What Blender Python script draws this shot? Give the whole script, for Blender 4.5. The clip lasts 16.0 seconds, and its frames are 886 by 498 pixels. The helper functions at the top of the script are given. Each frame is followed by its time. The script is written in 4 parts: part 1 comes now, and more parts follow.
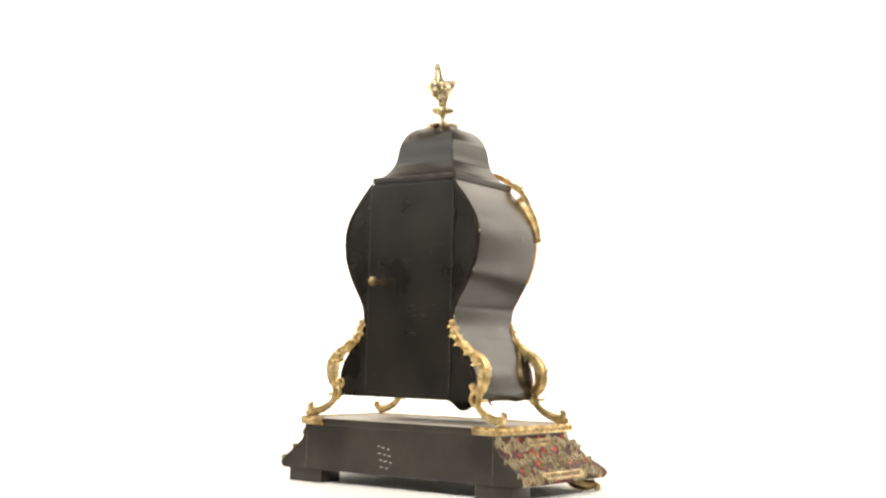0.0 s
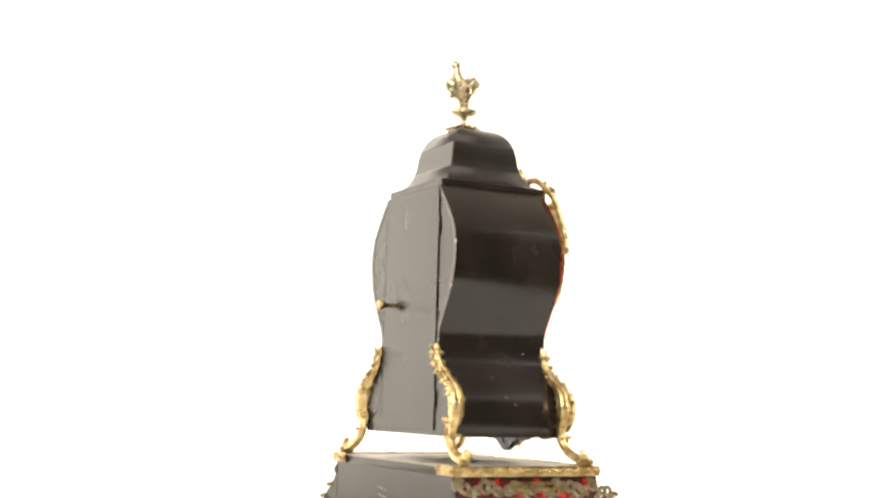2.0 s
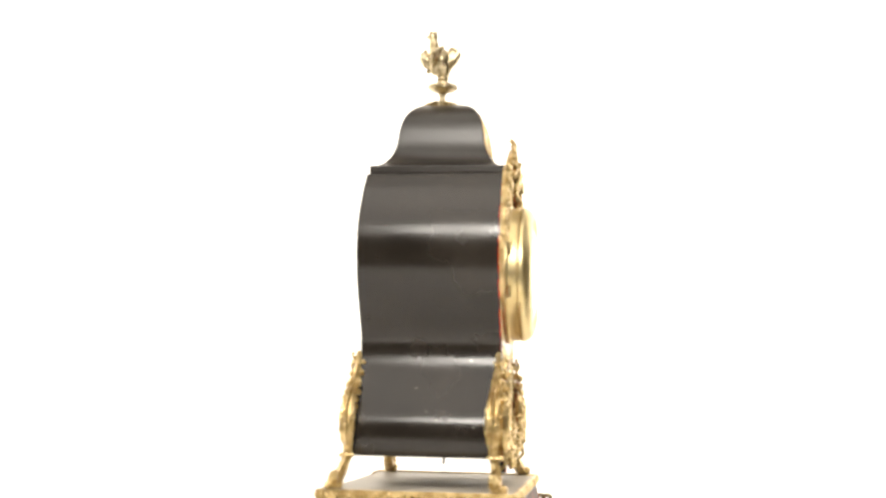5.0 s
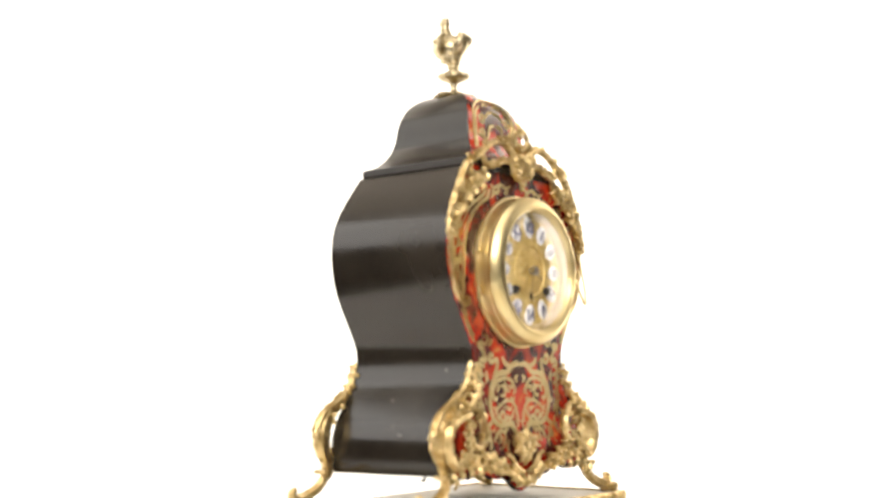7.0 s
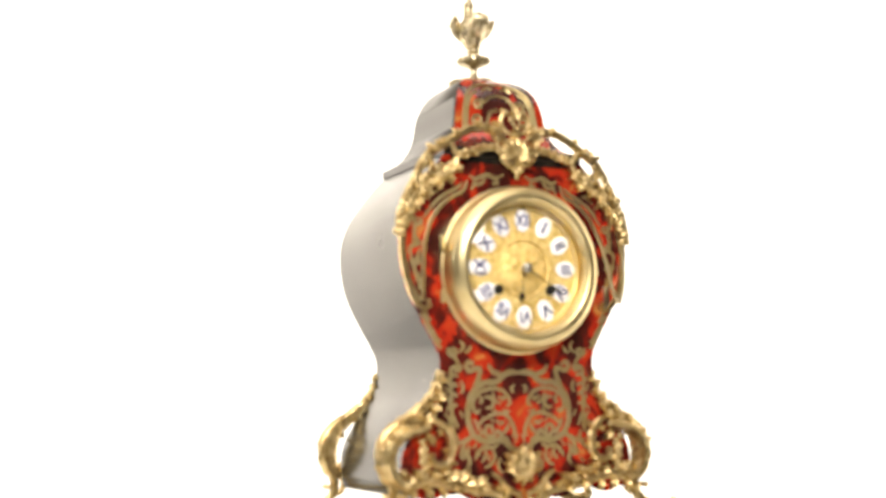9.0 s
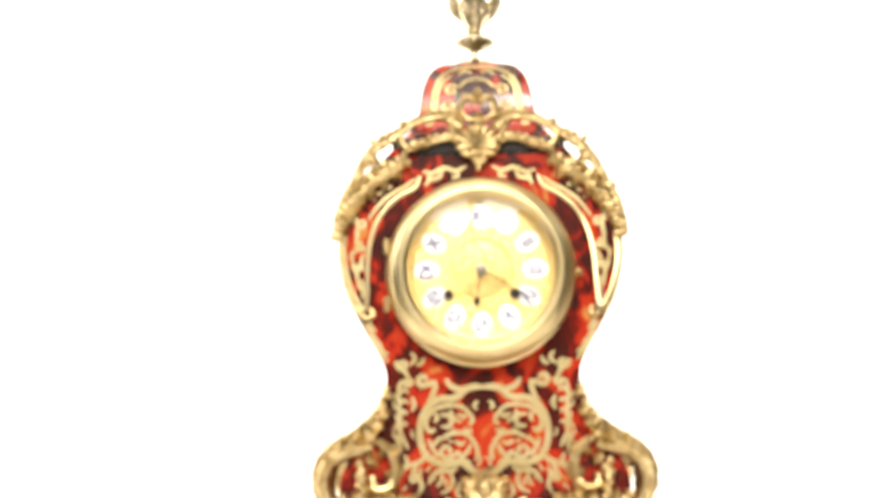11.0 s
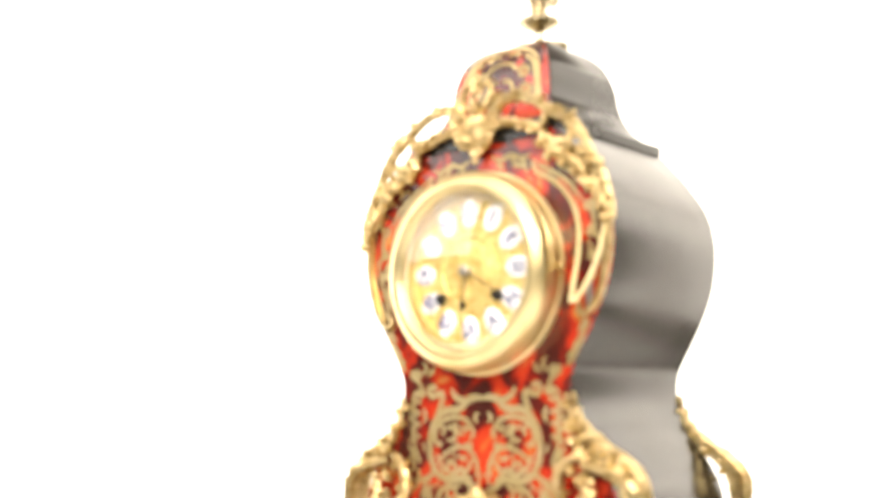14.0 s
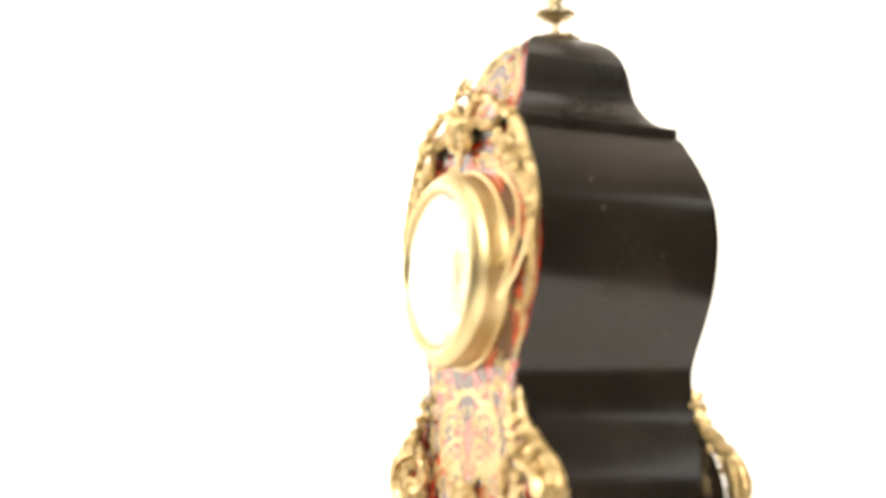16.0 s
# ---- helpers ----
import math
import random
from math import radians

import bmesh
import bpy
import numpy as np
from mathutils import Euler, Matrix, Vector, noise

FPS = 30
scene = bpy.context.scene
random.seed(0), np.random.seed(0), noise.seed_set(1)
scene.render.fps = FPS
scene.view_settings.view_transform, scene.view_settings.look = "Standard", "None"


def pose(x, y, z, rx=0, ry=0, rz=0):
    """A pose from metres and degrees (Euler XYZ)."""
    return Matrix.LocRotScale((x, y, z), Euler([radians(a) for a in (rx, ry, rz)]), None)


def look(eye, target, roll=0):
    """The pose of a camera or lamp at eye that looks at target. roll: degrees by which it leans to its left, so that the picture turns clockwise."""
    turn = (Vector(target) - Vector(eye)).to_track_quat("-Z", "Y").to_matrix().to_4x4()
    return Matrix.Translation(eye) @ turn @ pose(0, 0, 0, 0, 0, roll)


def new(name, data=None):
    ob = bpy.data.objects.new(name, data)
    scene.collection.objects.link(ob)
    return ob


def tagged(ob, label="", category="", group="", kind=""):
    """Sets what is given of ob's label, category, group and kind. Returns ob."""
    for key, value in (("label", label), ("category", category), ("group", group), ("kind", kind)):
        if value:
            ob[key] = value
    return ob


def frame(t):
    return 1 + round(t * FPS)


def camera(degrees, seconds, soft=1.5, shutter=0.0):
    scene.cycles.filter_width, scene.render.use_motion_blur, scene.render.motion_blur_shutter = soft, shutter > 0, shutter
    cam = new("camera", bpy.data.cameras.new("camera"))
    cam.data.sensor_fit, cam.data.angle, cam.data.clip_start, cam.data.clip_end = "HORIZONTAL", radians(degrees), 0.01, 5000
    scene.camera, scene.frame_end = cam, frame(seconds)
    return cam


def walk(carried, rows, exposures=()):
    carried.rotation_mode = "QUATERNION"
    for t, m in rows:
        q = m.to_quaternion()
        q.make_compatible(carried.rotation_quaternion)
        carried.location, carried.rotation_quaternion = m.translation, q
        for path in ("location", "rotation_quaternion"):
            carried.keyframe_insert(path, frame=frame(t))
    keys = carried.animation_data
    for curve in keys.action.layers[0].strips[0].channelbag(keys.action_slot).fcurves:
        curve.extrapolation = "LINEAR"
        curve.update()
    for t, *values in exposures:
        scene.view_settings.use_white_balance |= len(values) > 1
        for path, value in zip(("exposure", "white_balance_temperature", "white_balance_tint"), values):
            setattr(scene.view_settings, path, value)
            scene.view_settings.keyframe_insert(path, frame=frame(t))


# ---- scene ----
# The camera and its way: it is carried slowly towards a clock that turns on its spot.
cam = camera(39.38, 16.0, soft=2.3)
cam.data.dof.use_dof, cam.data.dof.focus_distance, cam.data.dof.aperture_fstop = True, 1.60, 5.2
CAMERA_ROWS = [
    (0.0, pose(0.0039, -1.6600, 0.1617, 95.075, -1.528, -0.215)),
    (0.5, pose(-0.0035, -1.6026, 0.1597, 95.694, -1.541, -0.634)),
    (1.0, pose(-0.0042, -1.5429, 0.1595, 96.396, -1.355, -0.420)),
    (1.5, pose(-0.0007, -1.4924, 0.1586, 96.995, -1.451, -0.099)),
    (2.0, pose(0.0061, -1.4766, 0.1505, 96.909, -1.479, 0.852)),
    (2.5, pose(0.0119, -1.4223, 0.1568, 96.625, -1.390, 1.459)),
    (3.0, pose(0.0126, -1.3766, 0.1630, 96.503, -1.293, 1.566)),
    (3.5, pose(0.0042, -1.3430, 0.1651, 96.516, -1.284, 0.744)),
    (4.0, pose(-0.0085, -1.3326, 0.1633, 96.674, -1.366, -0.170)),
    (4.5, pose(-0.0174, -1.3195, 0.1655, 96.720, -1.216, -0.924)),
    (5.0, pose(-0.0195, -1.3017, 0.1705, 96.682, -1.079, -1.186)),
    (7.5, pose(0.0243, -1.2055, 0.1983, 95.912, 0.808, 1.865)),
    (8.0, pose(0.0174, -1.1973, 0.1961, 96.131, 0.893, 1.620)),
    (8.5, pose(0.0100, -1.1766, 0.1888, 96.640, 0.843, 1.510)),
    (9.0, pose(-0.0018, -1.1194, 0.1910, 96.745, 0.901, 1.576)),
    (9.5, pose(-0.0135, -1.0838, 0.1940, 96.692, 0.715, 1.504)),
    (10.0, pose(-0.0140, -1.0599, 0.1976, 96.688, 0.712, 0.388)),
    (12.5, pose(0.0016, -0.9514, 0.1953, 97.979, 0.973, 3.798)),
    (13.0, pose(0.0049, -0.9384, 0.1983, 97.718, 0.701, 4.494)),
    (13.5, pose(0.0024, -0.9282, 0.1912, 98.107, 0.520, 4.699)),
    (14.0, pose(0.0024, -0.9241, 0.1884, 98.238, 0.205, 4.855)),
    (14.5, pose(-0.0018, -0.9195, 0.1879, 98.236, 0.074, 4.755)),
    (15.0, pose(0.0025, -0.9203, 0.1900, 97.988, 0.037, 5.299)),
    (15.5, pose(-0.0016, -0.9233, 0.1936, 97.667, 0.001, 5.220)),
    (16.0, pose(0.0027, -0.9222, 0.1965, 97.438, -0.094, 5.546)),
]
TURN = [
    (0.0, 145.42), (0.5, 138.74), (1.0, 132.14), (1.5, 125.78), (2.0, 119.47), (2.5, 113.16), (3.0, 106.84), (3.5, 100.48), (4.0, 94.06),
    (4.5, 87.54), (5.0, 80.90), (7.5, 46.62), (8.0, 39.74), (8.5, 32.93), (9.0, 26.25), (9.5, 19.68), (10.0, 13.16), (12.5, -17.75),
    (13.0, -23.53), (13.5, -29.26), (14.0, -35.09), (14.5, -41.05), (15.0, -47.26), (15.5, -53.82), (16.0, -60.53),
]
walk(cam, CAMERA_ROWS, exposures=[(0.0, 0.0), (9.0, 0.0), (10.2, 0.10), (12.3, 0.40), (13.2, 0.58), (14.5, 0.42), (16.0, 0.15)])

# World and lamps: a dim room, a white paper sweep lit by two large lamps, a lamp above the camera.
world = bpy.data.worlds.new("world")
scene.world = world
world.use_nodes = True
world.node_tree.nodes["Background"].inputs[0].default_value = (1.0, 0.95, 0.88, 1)
world.node_tree.nodes["Background"].inputs[1].default_value = 0.05


def area_lamp(name, eye, target, sx, sy, watts, colour=(1, 0.97, 0.92)):
    data = bpy.data.lights.new(name, "AREA")
    data.shape, data.size, data.size_y, data.energy, data.color = "RECTANGLE", sx, sy, watts, colour
    ob = new(name, data)
    ob.matrix_world = look(eye, target)
    return ob


area_lamp("backdrop_lamp", (0.0, 0.95, 2.35), (0, 2.3, 1.93), 3.2, 0.4, 28, (1, 0.915, 0.80))
for lamp_x in (-1.55, 1.55):
    area_lamp("backdrop_side_lamp", (lamp_x, 0.5, 0.7), (lamp_x * 1.32, 2.1, 0.7), 0.3, 2.6, 112, (1, 0.915, 0.80))
area_lamp("ceiling_lamp", (-0.7, -1.6, 2.74), (-0.7, -1.6, 0.0), 3.6, 3.4, 72, (1, 0.93, 0.84))
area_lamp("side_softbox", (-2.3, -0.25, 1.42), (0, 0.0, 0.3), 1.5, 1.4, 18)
area_lamp("side_softbox", (2.3, -0.1, 1.95), (0, 0.0, 0.3), 1.2, 0.8, 4.5)
for lamp_x in (-0.42, 0.38):
    area_lamp("camera_lamp", (lamp_x, -2.1, 1.45), (0, 0.0, 0.28), 0.52, 0.46, 25, (1, 0.94, 0.85))


# Materials.
def material(name, base, rough=0.5, metal=0.0, coat=0.0, second=None, scale=20.0, detail=6.0, bump=0.0, bump_scale=200.0,
             stretch=(1, 1, 1), rough_to=None, spec=0.5, lo=0.35, hi=0.65):
    """Two tones mixed by noise at one scale, gloss varied at another, and a fine relief."""
    m = bpy.data.materials.new(name)
    m.use_nodes = True
    nt = m.node_tree
    b = nt.nodes["Principled BSDF"]
    tc = nt.nodes.new("ShaderNodeTexCoord")
    mp = nt.nodes.new("ShaderNodeMapping")
    mp.inputs["Scale"].default_value = stretch
    nt.links.new(tc.outputs["Object"], mp.inputs["Vector"])
    n1 = nt.nodes.new("ShaderNodeTexNoise")
    n1.inputs["Scale"].default_value, n1.inputs["Detail"].default_value = scale, detail
    nt.links.new(mp.outputs[0], n1.inputs["Vector"])
    ramp = nt.nodes.new("ShaderNodeValToRGB")
    ramp.color_ramp.elements[0].position, ramp.color_ramp.elements[1].position = lo, hi
    ramp.color_ramp.elements[0].color = (*base, 1)
    ramp.color_ramp.elements[1].color = (*(second or base), 1)
    nt.links.new(n1.outputs["Fac"], ramp.inputs["Fac"])
    nt.links.new(ramp.outputs["Color"], b.inputs["Base Color"])
    b.inputs["Metallic"].default_value = metal
    b.inputs["Roughness"].default_value = rough
    b.inputs["Specular IOR Level"].default_value = spec
    b.inputs["Coat Weight"].default_value = coat
    b.inputs["Coat Roughness"].default_value = 0.12
    n2 = nt.nodes.new("ShaderNodeTexNoise")
    n2.inputs["Scale"].default_value, n2.inputs["Detail"].default_value = bump_scale, 3.0
    nt.links.new(mp.outputs[0], n2.inputs["Vector"])
    if rough_to is not None:
        mr = nt.nodes.new("ShaderNodeMapRange")
        mr.inputs["From Min"].default_value, mr.inputs["From Max"].default_value = 0.25, 0.75
        mr.inputs["To Min"].default_value, mr.inputs["To Max"].default_value = rough, rough_to
        nt.links.new(n1.outputs["Fac"], mr.inputs["Value"])
        nt.links.new(mr.outputs[0], b.inputs["Roughness"])
    if bump:
        bp = nt.nodes.new("ShaderNodeBump")
        bp.inputs["Strength"].default_value, bp.inputs["Distance"].default_value = bump, 0.001
        nt.links.new(n2.outputs["Fac"], bp.inputs["Height"])
        nt.links.new(bp.outputs[0], b.inputs["Normal"])
    return m


PAPER = material("white_paper", (0.82, 0.81, 0.79), 0.85, second=(0.85, 0.84, 0.82), scale=1.5, bump=0.05, bump_scale=60)
ROOM = material("grey_wall_paint", (0.055, 0.046, 0.037), 0.8, second=(0.075, 0.063, 0.051), scale=2.0)
CEILING = material("ceiling_paint", (0.32, 0.30, 0.28), 0.9, second=(0.36, 0.34, 0.31), scale=2.0)
LACQUER = material("black_lacquer", (0.0115, 0.0090, 0.0068), 0.14, second=(0.024, 0.0190, 0.0145), scale=13, rough_to=0.28, bump=0.0,
                   bump_scale=300, spec=0.55)
SATIN = material("satin_black_lacquer", (0.012, 0.0095, 0.0072), 0.25, second=(0.024, 0.0190, 0.0145), scale=13, rough_to=0.36, spec=0.55)
BROWNBLACK = material("brown_black_wood", (0.013, 0.0105, 0.0078), 0.28, second=(0.030, 0.0245, 0.0185), scale=15, rough_to=0.45, bump=0.07, bump_scale=160, spec=0.5)
DULLINLAY = material("dusty_brass_relief", (0.46, 0.39, 0.25), 0.42, 1.0, second=(0.27, 0.22, 0.13), scale=90, rough_to=0.65, bump=0.4, bump_scale=300)
BACKBLACK = material("matt_black_wood", (0.0050, 0.0042, 0.0033), 0.24, second=(0.015, 0.0130, 0.0098), scale=17, rough_to=0.34, bump=0.025,
                     bump_scale=160, stretch=(1, 1, 0.8), spec=0.48)
GILT = material("gilt_bronze", (0.80, 0.63, 0.32), 0.27, 1.0, second=(0.42, 0.29, 0.12), scale=85, rough_to=0.48, bump=0.45, bump_scale=420)
OLDGILT = material("tarnished_gilt", (0.62, 0.47, 0.24), 0.28, 1.0, second=(0.27, 0.185, 0.085), scale=70, rough_to=0.48, bump=0.4, bump_scale=380)
PALEGILT = material("worn_pale_gilt", (0.74, 0.64, 0.43), 0.25, 1.0, second=(0.36, 0.29, 0.17), scale=120, rough_to=0.45, bump=0.5, bump_scale=420)
BRASS = material("polished_brass", (0.80, 0.67, 0.37), 0.30, 1.0, second=(0.69, 0.55, 0.27), scale=30, rough_to=0.44, bump=0.03, bump_scale=300)
INLAY = material("brass_inlay", (0.62, 0.51, 0.27), 0.42, 1.0, second=(0.50, 0.39, 0.18), scale=60, rough_to=0.6, bump=0.1, bump_scale=300)
DIALGILT = material("stippled_gilt_dial", (0.84, 0.65, 0.26), 0.48, 0.7, second=(0.60, 0.41, 0.12), scale=230, rough_to=0.6, bump=0.8, bump_scale=330)
ENAMEL = material("white_enamel", (0.80, 0.80, 0.82), 0.12, second=(0.76, 0.76, 0.79), scale=40)
BLUE = material("blue_enamel_paint", (0.035, 0.035, 0.13), 0.3, second=(0.06, 0.06, 0.19), scale=60)
STEEL = material("blued_steel", (0.03, 0.027, 0.025), 0.35, 0.8, second=(0.05, 0.045, 0.04), scale=60)
BRIGHT = material("bright_steel", (0.52, 0.50, 0.46), 0.28, 1.0, second=(0.40, 0.38, 0.34), scale=90)
SCUFF = material("rubbed_dark_wood", (0.045, 0.038, 0.030), 0.5, second=(0.13, 0.115, 0.095), scale=160, rough_to=0.7)
# Dust and pale scuffs; its paleness also carries the plinth top's grazing sheen.
DUST_SHEEN = material("brown_dust_and_sheen", (0.32, 0.29, 0.24), 0.34, second=(0.48, 0.44, 0.37), scale=12, rough_to=0.75, bump=0.2)


def tortoise(name, dark, gloss, coat=0.25):
    """Mottled shell: dark raises the share of brown in it."""
    m = material(name, (0.30, 0.018, 0.006), gloss, coat=coat, spec=0.3 + coat)
    nt = m.node_tree
    ramp = next(n for n in nt.nodes if n.type == "VALTORGB")
    noi = next(n for n in nt.nodes if n.type == "TEX_NOISE" and n.outputs["Fac"].links)
    noi.inputs["Scale"].default_value, noi.inputs["Detail"].default_value, noi.inputs["Distortion"].default_value = 52, 2.2, 0.7
    mp = next(n for n in nt.nodes if n.type == "MAPPING")
    mp.inputs["Scale"].default_value = (1.0, 1.0, 0.7)
    el = ramp.color_ramp.elements
    el[0].position, el[0].color = 0.36 + dark, (0.050, 0.010, 0.007, 1)
    el[1].position, el[1].color = 0.72 + dark, (0.60, 0.24, 0.06, 1)
    for pos, col in ((0.45, (0.085, 0.010, 0.006, 1)), (0.50, (0.16, 0.011, 0.006, 1)), (0.53, (0.44, 0.025, 0.009, 1)), (0.64, (0.50, 0.045, 0.012, 1))):
        e = el.new(pos + dark)
        e.color = col
    return m


SHELL = tortoise("red_tortoiseshell", 0.0, 0.20)
DULLSHELL = tortoise("dull_brown_tortoiseshell", 0.08, 0.5, 0.0)


def glass_material():
    m = bpy.data.materials.new("clear_glass")
    m.use_nodes = True
    b = m.node_tree.nodes["Principled BSDF"]
    b.inputs["Base Color"].default_value = (1, 1, 1, 1)
    b.inputs["Roughness"].default_value = 0.02
    b.inputs["Transmission Weight"].default_value = 1.0
    b.inputs["IOR"].default_value = 1.45
    return m


GLASS = glass_material()

# Mesh helpers.
LIFT = {}


def thing(name, label, category, z, kind="", group=""):
    ob = new(name)
    ob.empty_display_size = 0.02
    ob.location = (0, 0, z)
    LIFT[name] = z
    return tagged(ob, label, category, group, kind)


def part(name, bm, mat, parent, label="", at=None, smooth=True):
    """Links a bmesh as one mesh under a thing or a part; the shape is given in the place's own coordinates."""
    root = parent
    while root.parent:
        root = root.parent
    if at is None:
        bm.transform(Matrix.Translation((0, 0, -LIFT[root.name])))
    bmesh.ops.recalc_face_normals(bm, faces=bm.faces[:])
    me = bpy.data.meshes.new(name)
    for f in bm.faces:
        f.smooth = smooth
    bm.to_mesh(me)
    bm.free()
    if smooth:
        me.set_sharp_from_angle(angle=radians(42))
    for m in (mat if isinstance(mat, (list, tuple)) else [mat]):
        me.materials.append(m)
    ob = new(name, me)
    ob.parent = parent
    if at is not None:
        ob.matrix_basis = Matrix.Translation((0, 0, -LIFT[root.name])) @ at if parent == root else at
    if label:
        ob["label"] = label
    return ob


def structure(name, bm, mat, label, category):
    me = bpy.data.meshes.new(name)
    bmesh.ops.recalc_face_normals(bm, faces=bm.faces[:])
    bm.to_mesh(me)
    bm.free()
    me.materials.append(mat)
    return tagged(new(name, me), label, category, kind="structure")


def box(bm, x0, x1, y0, y1, z0, z1, bevel=0.0, mat=0):
    r = bmesh.ops.create_cube(bm, size=1)
    vs = r["verts"]
    bmesh.ops.transform(bm, matrix=Matrix.Translation(((x0 + x1) / 2, (y0 + y1) / 2, (z0 + z1) / 2)) @ Matrix.Diagonal((abs(x1 - x0), abs(y1 - y0), abs(z1 - z0), 1)), verts=vs)
    if bevel:
        es = list({e for v in vs for e in v.link_edges})
        bmesh.ops.bevel(bm, geom=es, offset=bevel, segments=2, affect="EDGES", profile=0.6)
    return bm


def grid(bm, pts, close=False, mat=0):
    """Faces over rows of points."""
    rows = [[bm.verts.new(p) for p in row] for row in pts]
    for a, b in zip(rows, rows[1:]):
        n = len(a)
        for i in range(n if close else n - 1):
            f = bm.faces.new((a[i], a[(i + 1) % n], b[(i + 1) % n], b[i]))
            f.material_index = mat
    return rows


def spline(pts, n):
    """A smooth line through points of any dimension, n steps to a span."""
    p = [np.array(q, float) for q in pts]
    p = [2 * p[0] - p[1]] + p + [2 * p[-1] - p[-2]]
    out = []
    for i in range(1, len(p) - 2):
        for k in range(n):
            t = k / n
            out.append(0.5 * (2 * p[i] + (p[i + 1] - p[i - 1]) * t + (2 * p[i - 1] - 5 * p[i] + 4 * p[i + 1] - p[i + 2]) * t * t
                              + (3 * p[i] - p[i - 1] - 3 * p[i + 1] + p[i + 2]) * t ** 3))
    out.append(p[-2])
    return out


def tube(bm, pts, n=4, sides=8, flat=1.0, up=None, flute=0.0):
    """A tapering round, flattened or fluted bar along points (x, y, z, radius)."""
    line = spline(pts, n)
    rings, last = [], None
    for i, q in enumerate(line):
        a, b = line[max(i - 1, 0)][:3], line[min(i + 1, len(line) - 1)][:3]
        d = Vector(b - a).normalized()
        ref = Vector(up) if up else (last or Vector((0, 1, 0.13)))
        s = (ref - d * ref.dot(d))
        s = s.normalized() if s.length > 1e-6 else d.orthogonal().normalized()
        last = s
        w = d.cross(s)
        c = Vector(q[:3])
        rings.append([c + (s * math.cos(t) * flat + w * math.sin(t)) * q[3] * (1 + flute * (1 if k % 2 else -1) + 0.6 * flute * math.sin(i * 1.9)) for k, t in enumerate(2 * math.pi * k / sides for k in range(sides))])
    rows = grid(bm, rings, close=True)
    bm.faces.new(rows[0][::-1])
    bm.faces.new(rows[-1])
    return bm


def ball(bm, c, r, sx=1, sy=1, sz=1, sub=1):
    bmesh.ops.create_icosphere(bm, subdivisions=sub, radius=1, matrix=Matrix.Translation(c) @ Matrix.Diagonal((r * sx, r * sy, r * sz, 1)))
    return bm


def lathe(bm, profile, sides=32, m=Matrix()):
    """A turned body: profile of (radius, height) about z, then placed by m."""
    rows = grid(bm, [[m @ Vector((r * math.cos(t), r * math.sin(t), z)) for t in (2 * math.pi * k / sides for k in range(sides))] for r, z in profile], close=True)
    if profile[0][0] > 1e-5:
        bm.faces.new(rows[0][::-1])
    if profile[-1][0] > 1e-5:
        bm.faces.new(rows[-1])
    bmesh.ops.remove_doubles(bm, verts=bm.verts[:], dist=1e-6)
    return bm


FACE = pose(0, 0, 0, 90)  # turns a body about z into one that faces the front


# ---- the place ----
FLOOR = -0.006
GROUND = FLOOR - 0.75
R, XW, YW = 0.7, 2.4, 2.3
bm = bmesh.new()
plan = [(-XW, 0.60), (-XW, 1.3), (-XW, YW - R)] + [(-XW + R - R * math.cos(a), YW - R + R * math.sin(a)) for a in (math.pi / 2 * k / 10 for k in range(1, 11))]
plan += [(-x, max(y, 0.98)) for x, y in plan[::-1]]
grid(bm, [[(x, y, z) for x, y in plan] for z in (GROUND, 0.4, 1.5, 2.78)])
for f in bm.faces:
    f.smooth = True
structure("backdrop", bm, PAPER, "seamless white studio backdrop curving round the table", "backdrop")
structure("floor", box(bmesh.new(), -3.3, 3.3, -3.8, 2.9, GROUND - 0.1, GROUND), ROOM, "dark studio floor round the table", "floor")
table = tagged(new("table"), "broad table covered to the floor in plain white paper", "table")
table.location = (0, 0, GROUND)
LIFT["table"] = GROUND
part("table_top", box(bmesh.new(), -0.62, 0.53, -1.02, 0.75, FLOOR - 0.03, FLOOR, 0.003), PAPER, table, smooth=False)
part("skirt", box(bmesh.new(), -0.60, 0.51, -1.00, 0.73, GROUND, FLOOR - 0.03), PAPER, table, "hanging white paper skirt", smooth=False)
for nm, b in (("wall_west", (-3.3, -3.2, -3.7, 2.8)), ("wall_east", (3.2, 3.3, -3.7, 2.8)), ("wall_south", (-3.3, 3.3, -3.8, -3.7)), ("wall_north", (-3.3, 3.3, 2.8, 2.9))):
    structure(nm, box(bmesh.new(), *b, GROUND, 2.8), ROOM, "dim grey painted studio wall", "wall")
structure("ceiling", box(bmesh.new(), -3.3, 3.3, -3.8, 2.9, 2.8, 2.9), CEILING, "plain pale ceiling of the studio", "ceiling")

# ---- the plinth under the clock ----
TOP = 0.080
plinth = thing("clock_plinth", "black wooden clock plinth with flared inlaid sides and gilt edging", "plinth", FLOOR)
PX, PY0, PY1 = 0.149, -0.096, 0.085     # half width and depth under the top board


def flare(z):
    """How far the plinth's sides sweep out at the height z."""
    t = min(max((0.070 - z) / 0.058, 0), 1)
    line = [(0, 0.0), (0.15, 0.001), (0.35, 0.006), (0.55, 0.019), (0.72, 0.032), (0.85, 0.0390), (0.94, 0.0405), (1.0, 0.0365)]
    return float(np.interp(t, [a for a, _ in line], [b for _, b in line]))


def plinth_ring(z, grow=0.0):
    f = flare(z) + grow
    return [(-PX - f, PY0 - f, z), (PX + f, PY0 - f, z), (PX + f, PY1, z), (-PX - f, PY1, z)]


